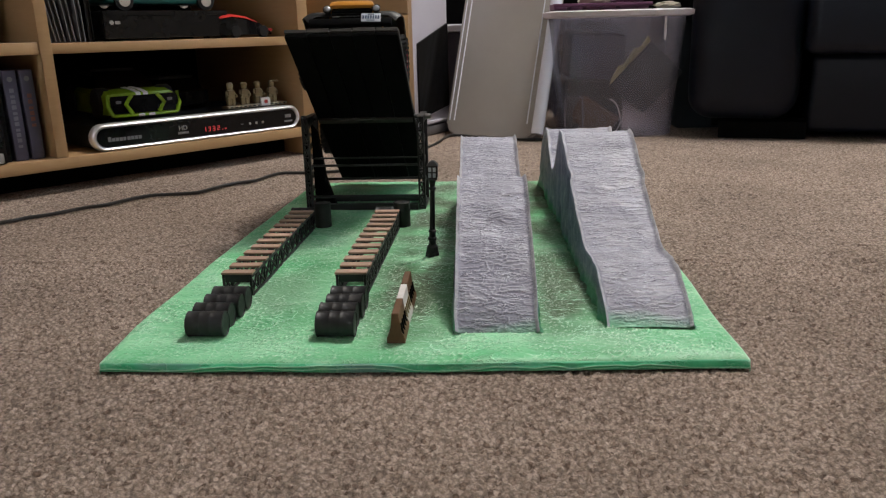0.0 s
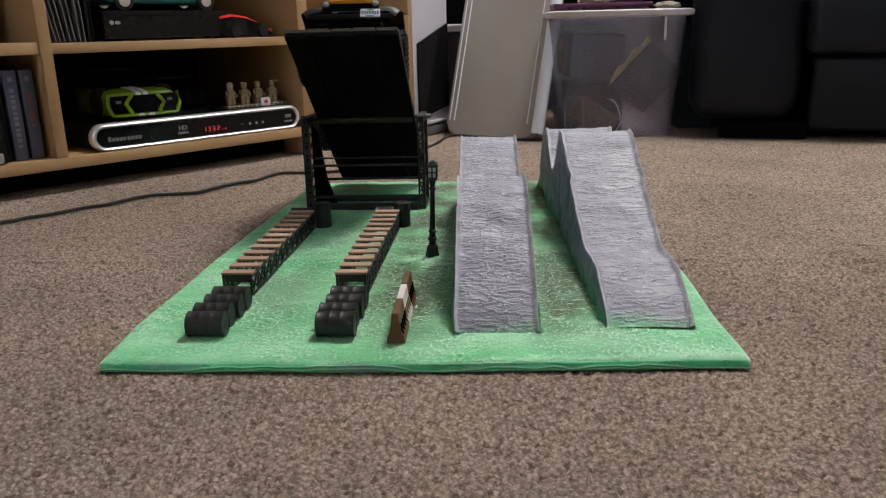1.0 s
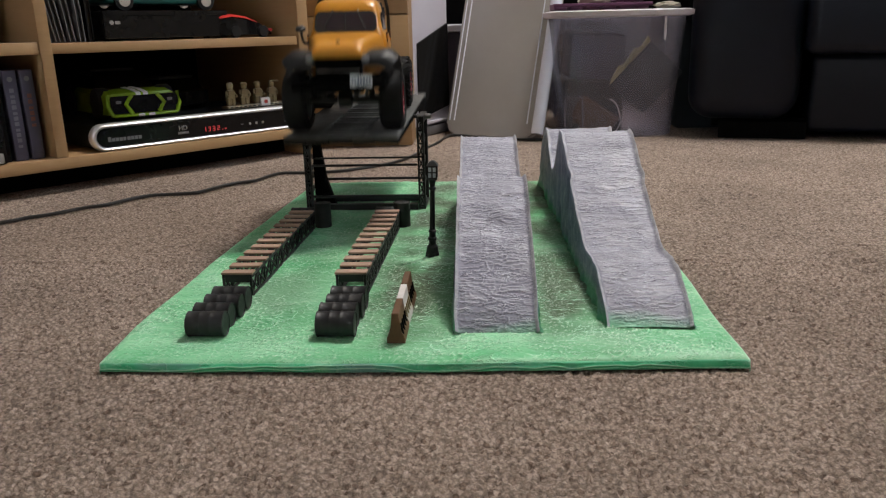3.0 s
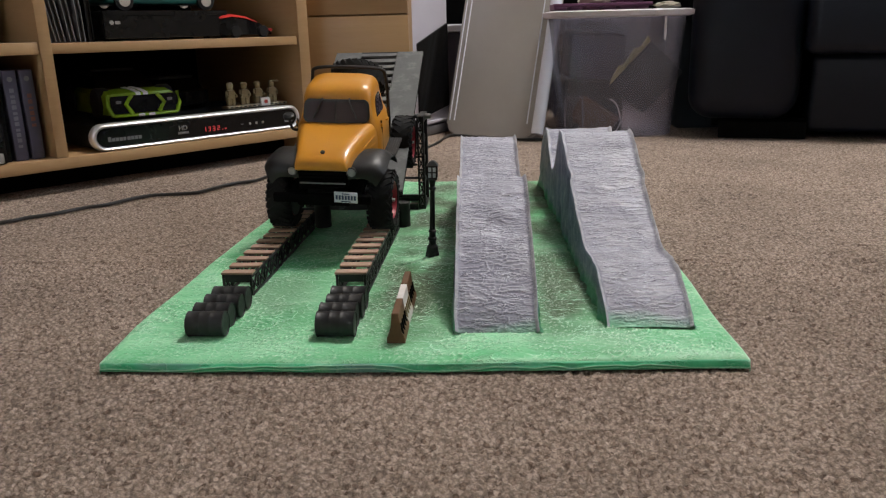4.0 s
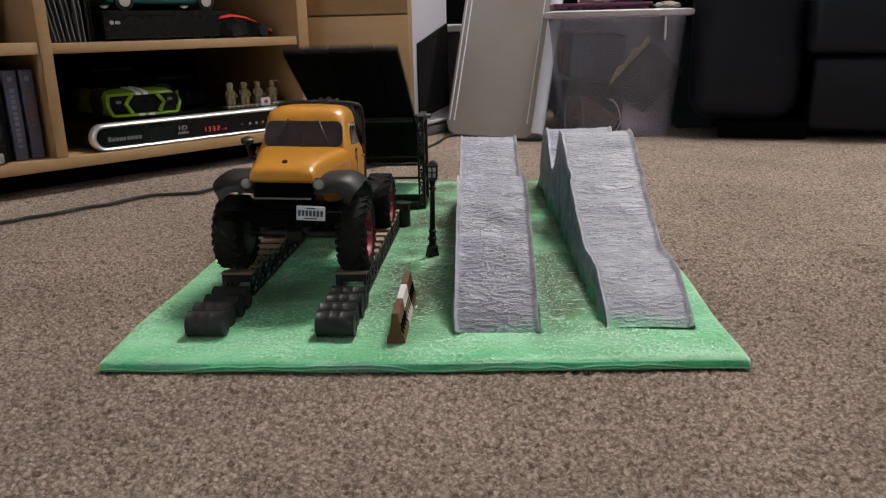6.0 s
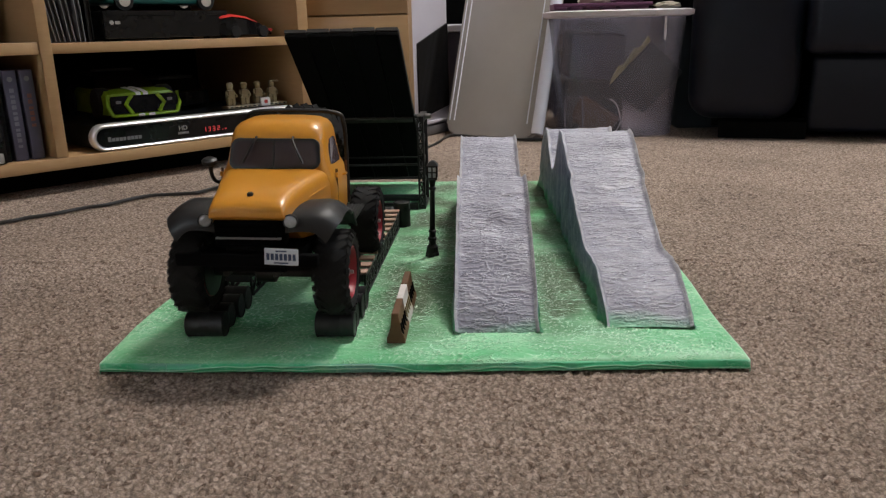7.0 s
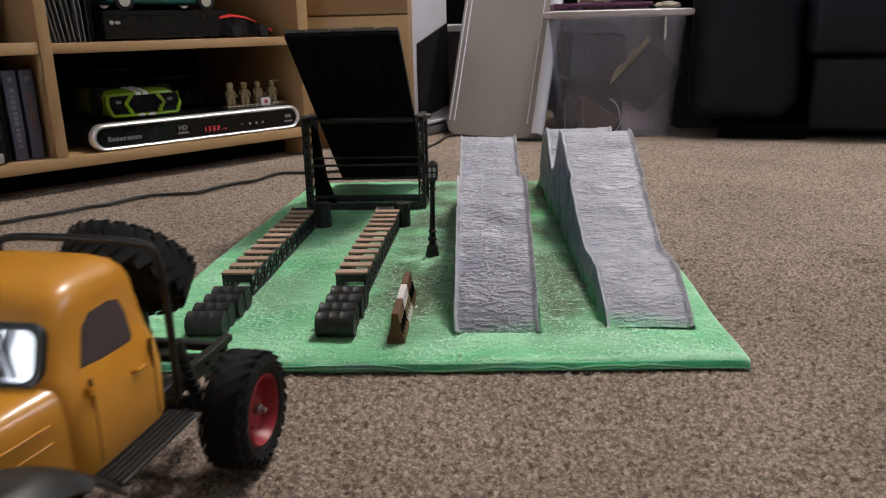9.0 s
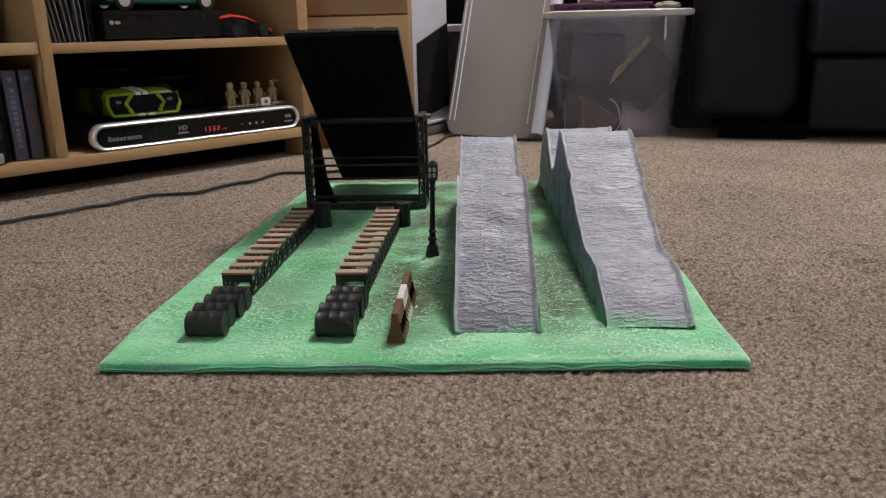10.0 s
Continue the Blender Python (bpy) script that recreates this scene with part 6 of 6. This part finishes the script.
def upper_shelf_things():
    # leaning books
    for i, (u, lean, h, mt, lab) in enumerate(((0.100, -9, 0.15, SPINE, "dark hardback book leaning on the shelf"), (0.112, -8, 0.16, GLOSSBLACK, "black hardback book leaning on the shelf"), (0.126, -6, 0.16, SPINE, "dark slim book leaning on the shelf"), (0.140, -2, 0.17, GREYMID, "grey ring binder standing on the shelf"), (0.152, 0, 0.17, GLOSSBLACK, "black binder standing on the shelf"))):
        b = thing("book", SHELF @ pose(u, 0.02, MID + 0.0003, 0, 0, 0) @ pose(0, 0, 0, 0, lean, 0), lab, "book", group="upper shelf books")
        # pages are coloured black for the dark spaces between the covers
        part("page_block", rbox(0.0010, 0.0068, 0.004, 0.098, 0.0006, h - 0.002), TRIM, b, smooth=None)
        bm = bmesh.new()
        box(bm, 0.0, 0.0009, 0.0, 0.10, 0.0, h)
        box(bm, 0.0069, 0.0078, 0.0, 0.10, 0.0, h)
        box(bm, 0.0009, 0.0069, 0.1, 0.1012, 0.0, h)
        part("cover", bm, GREYMID if i < 3 else mt, b, smooth=None)
    p = thing("disc_player", on_shelf(0.180, 0.03, MID + 0.0003), "flat black disc player on the upper shelf", "disc player")
    part("body", rbox(0.0, 0.205, 0.003, 0.22, 0.003, 0.043, 0.0015, 1), TRIM, p)
    part("front", rbox(0.0, 0.205, 0.0, 0.0026, 0.003, 0.043, 0.001, 1), GLOSSBLACK, p)
    part("seam", rbox(0.002, 0.203, -0.0006, -0.0001, 0.0355, 0.0362), DECKUNDER, p, smooth=None)
    bm = bmesh.new()
    lathe(bm, [(0.0032, 0), (0.0032, 0.0004)], 16, m=pose(0.0125, -0.0001, 0.026, 90, 0, 0))
    box(bm, 0.0175, 0.0255, -0.0005, -0.0001, 0.0238, 0.0282)
    part("maker_mark", bm, SILVER, p, "plain grey maker's mark", smooth=None)
    part("foot", rbox(0.01, 0.03, 0.01, 0.03, 0.0, 0.0029), RUBBER, p, smooth=None)
    part("foot", rbox(0.175, 0.195, 0.01, 0.03, 0.0, 0.0029), RUBBER, p, smooth=None)
    # teal model car on the player
    c = thing("teal_model_car", on_shelf(0.195, 0.045, MID + 0.0436), "teal model car standing on the disc player", "toy car")
    part("body", rbox(0.0, 0.18, 0.0, 0.075, 0.010, 0.040, 0.006, 3), TEAL, c)
    part("cabin", rbox(0.045, 0.14, 0.006, 0.069, 0.0403, 0.062, 0.008, 3), GLOSSBLACK, c)
    for x in (0.026, 0.160):
        for y in (0.0, 0.073):
            bm = bmesh.new()
            lathe(bm, [(0.009, -0.005), (0.0135, -0.005), (0.014, -0.003), (0.014, 0.004), (0.009, 0.004)], 22, m=pose(x, y, 0.0142, 90, 0, 0))
            w = part("wheel", bm, RUBBER, c)
            bm = bmesh.new()
            lathe(bm, [(0.002, 0.0052), (0.0088, 0.0052), (0.0094, 0.0042), (0.0094, -0.0048)], 22, m=pose(x, y, 0.0142, 90, 0, 0))
            part("rim", bm, CHROME, w)
    # red and black model car
    r = thing("red_model_car", on_shelf(0.388, 0.020, MID + 0.0003, 6), "red and black racing car model on the shelf", "toy car")
    bm = bmesh.new()
    loft(bm, [[(x, -w + 0.035, 0.004), (x, w + 0.035, 0.004), (x, w * 0.9 + 0.035, z), (x, -w * 0.9 + 0.035, z)] for x, w, z in ((-0.02, 0.024, 0.024), (0.0, 0.034, 0.033), (0.03, 0.036, 0.030), (0.06, 0.032, 0.022), (0.088, 0.024, 0.008))])
    part("body", bm, GLOSSBLACK, r, smooth=40)
    bm = bmesh.new()
    loft(bm, [[(x, -w + 0.035, z - 0.004), (x, w + 0.035, z - 0.004), (x, w * 0.8 + 0.035, z), (x, -w * 0.8 + 0.035, z)] for x, w, z in ((-0.018, 0.026, 0.034), (0.0, 0.036, 0.037), (0.03, 0.036, 0.0335), (0.058, 0.028, 0.0255))])
    part("canopy", bm, REDPAINT, r, "red upper body", smooth=40)
    part("nose", rbox(0.066, 0.092, 0.012, 0.058, 0.009, 0.014, 0.002, 2), REDPAINT, r)
    for x in (0.005, 0.062):
        bm = bmesh.new()
        lathe(bm, [(0.006, -0.004), (0.0092, -0.004), (0.0092, 0.004), (0.006, 0.004)], 18, m=pose(x, 0.0030, 0.0094, 90, 0, 0))
        part("wheel", bm, RUBBER, r)


upper_shelf_things()


def shade_blocks():
    # black boxes added for the shade in the compartments beyond the upright
    for u0, u1, z, h, lab in ((-0.30, 0.050, MID + 0.003, 0.20, "black box added for the shade of the upper compartment"), (-0.36, -0.030, LOW + 0.0003, 0.125, "black box added for the shade of the lower compartment")):
        b = thing("shelf_box", on_shelf(u0, 0.10 if u1 > 0 else 0.03, z), lab, "storage box")
        part("body", rbox(0, u1 - u0, 0, 0.2, 0, h - 0.02, 0.003, 1), TRIM, b)
        part("lid", rbox(-0.002, u1 - u0 + 0.002, -0.003, 0.203, h - 0.0195, h, 0.003, 1), DECKUNDER, b)


shade_blocks()


# ---- everything that moves ----
def deck_pose(tilt):
    """tilt: degrees by which the near end is up."""
    return pose(*PIVOT, -tilt, 0, 0)


def on_deck(tilt, s, dx=0.0, yaw=0.0):
    """The truck on the deck, s metres past the pivot."""
    a = radians(tilt)
    c = PIVOT + Vector((dx, 0, 0)) + s * Vector((0, -math.cos(a), math.sin(a))) + 0.0365 * Vector((0, math.sin(a), math.cos(a)))
    return pose(*c, -tilt, 0, yaw)


def motions():
    walk(DECK, [(0.0, deck_pose(37.5)), (2.5, deck_pose(37.5)), (2.6, deck_pose(36.5)), (2.7, deck_pose(33.0)), (2.8, deck_pose(26)), (2.9, deck_pose(14)), (3.0, deck_pose(-3)), (3.1, deck_pose(-17)), (3.2, deck_pose(-24)),
                (3.3, deck_pose(-24.5)), (5.5, deck_pose(-24.5)), (5.6, deck_pose(-22)), (5.7, deck_pose(-13)), (5.8, deck_pose(-1)), (5.9, deck_pose(12)), (6.0, deck_pose(30)), (6.1, deck_pose(37.5)), (6.2, deck_pose(36.8)), (6.3, deck_pose(37.5)), (10.0, deck_pose(37.5))])
    rows = [(0.0, on_deck(37.5, -0.017, -0.009, 3.5)), (0.4, on_deck(37.5, -0.017, -0.009, 3.5)), (0.8, on_deck(37.5, -0.015, -0.009, 3.5)), (1.2, on_deck(37.5, -0.001, -0.009, 4.5)), (1.6, on_deck(37.5, 0.013, -0.009, 5.5)),
            (2.0, on_deck(37.5, 0.022, -0.009, 5.5)), (2.4, on_deck(37.5, 0.026, -0.009, 5.5)), (2.6, on_deck(36.5, 0.028, -0.009, 5.5)), (2.7, on_deck(33.0, 0.030, -0.008, 5.5)), (2.8, on_deck(26, 0.032, -0.007, 5)), (2.9, on_deck(14, 0.036, -0.006, 4)),
            (3.0, on_deck(-3, 0.042, -0.004, 3)), (3.1, on_deck(-17, 0.050, -0.003, 2)), (3.2, on_deck(-24, 0.060, -0.002, 1)), (3.35, on_deck(-24.5, 0.075, 0.0, -1)),
            (3.6, pose(-0.1008, 0.3700, 0.0755, 20.0, 1.5, -1.4)), (3.9, pose(-0.1013, 0.3508, 0.0737, 14.26, 1.72, -1.45)), (4.1, pose(-0.1018, 0.3401, 0.0737, 13.33, 2.63, -1.43)), (4.8, pose(-0.1057, 0.2824, 0.0605, 1.26, 2.38, -1.85)),
            (5.2, pose(-0.1068, 0.2611, 0.0540, -3.50, 1.09, -1.25)), (5.5, pose(-0.1070, 0.2418, 0.0557, -2.85, 2.01, -0.26)), (5.7, pose(-0.1076, 0.2296, 0.0532, -4.78, 1.98, 0.41)), (6.1, pose(-0.1075, 0.2010, 0.0540, -2.5, 1.6, 0.8)),
            (6.6, pose(-0.1065, 0.1560, 0.0545, -0.6, 1.5, 1.0)), (7.0, pose(-0.1057, 0.1196, 0.0541, -0.06, 1.47, 1.04)), (7.5, pose(-0.1051, 0.0465, 0.0443, 7.03, 0.79, 1.35)), (8.0, pose(-0.1080, -0.0062, 0.0399, 7.40, -0.21, -0.79)),
            (8.5, pose(-0.1165, -0.1001, 0.0300, -0.4, 0.6, -3.63)), (9.0, pose(-0.1303, -0.1776, 0.0318, -0.2, 0.8, -7.14)), (9.2, pose(-0.1418, -0.2163, 0.0315, 0, 0.8, -8.0)), (9.5, pose(-0.1710, -0.2825, 0.0312, 0, 0.3, -10)), (9.75, pose(-0.212, -0.345, 0.0312, 0, 0, -13)), (10.0, pose(-0.285, -0.43, 0.0312, 0, 0, -17))]
    walk(TRUCK, rows)
    # wheels roll with the distance driven
    times = [r[0] for r in rows]
    length = [0.0]
    for a, b in zip(rows, rows[1:]):
        length.append(length[-1] + (b[1].translation - a[1].translation).length * (0.35 if 2.55 < b[0] < 3.25 else 1.0))
    steps = [0.1 * i for i in range(101)]
    dist = np.interp(steps, times, length)
    steer = np.interp(steps, [0, 7.2, 7.9, 8.4, 9.2, 10], [0, 0, -4, -9, -11, -11])
    for w, sx, sy in WHEELS:
        walk(w, [(t, pose(sx * TRACK, sy * WB, 0, 0, 0, float(st) if sy < 0 else 0.0) @ pose(0, 0, 0, math.degrees(d / TYRE_R), 0, 0)) for t, d, st in zip(steps, dist, steer)])


motions()
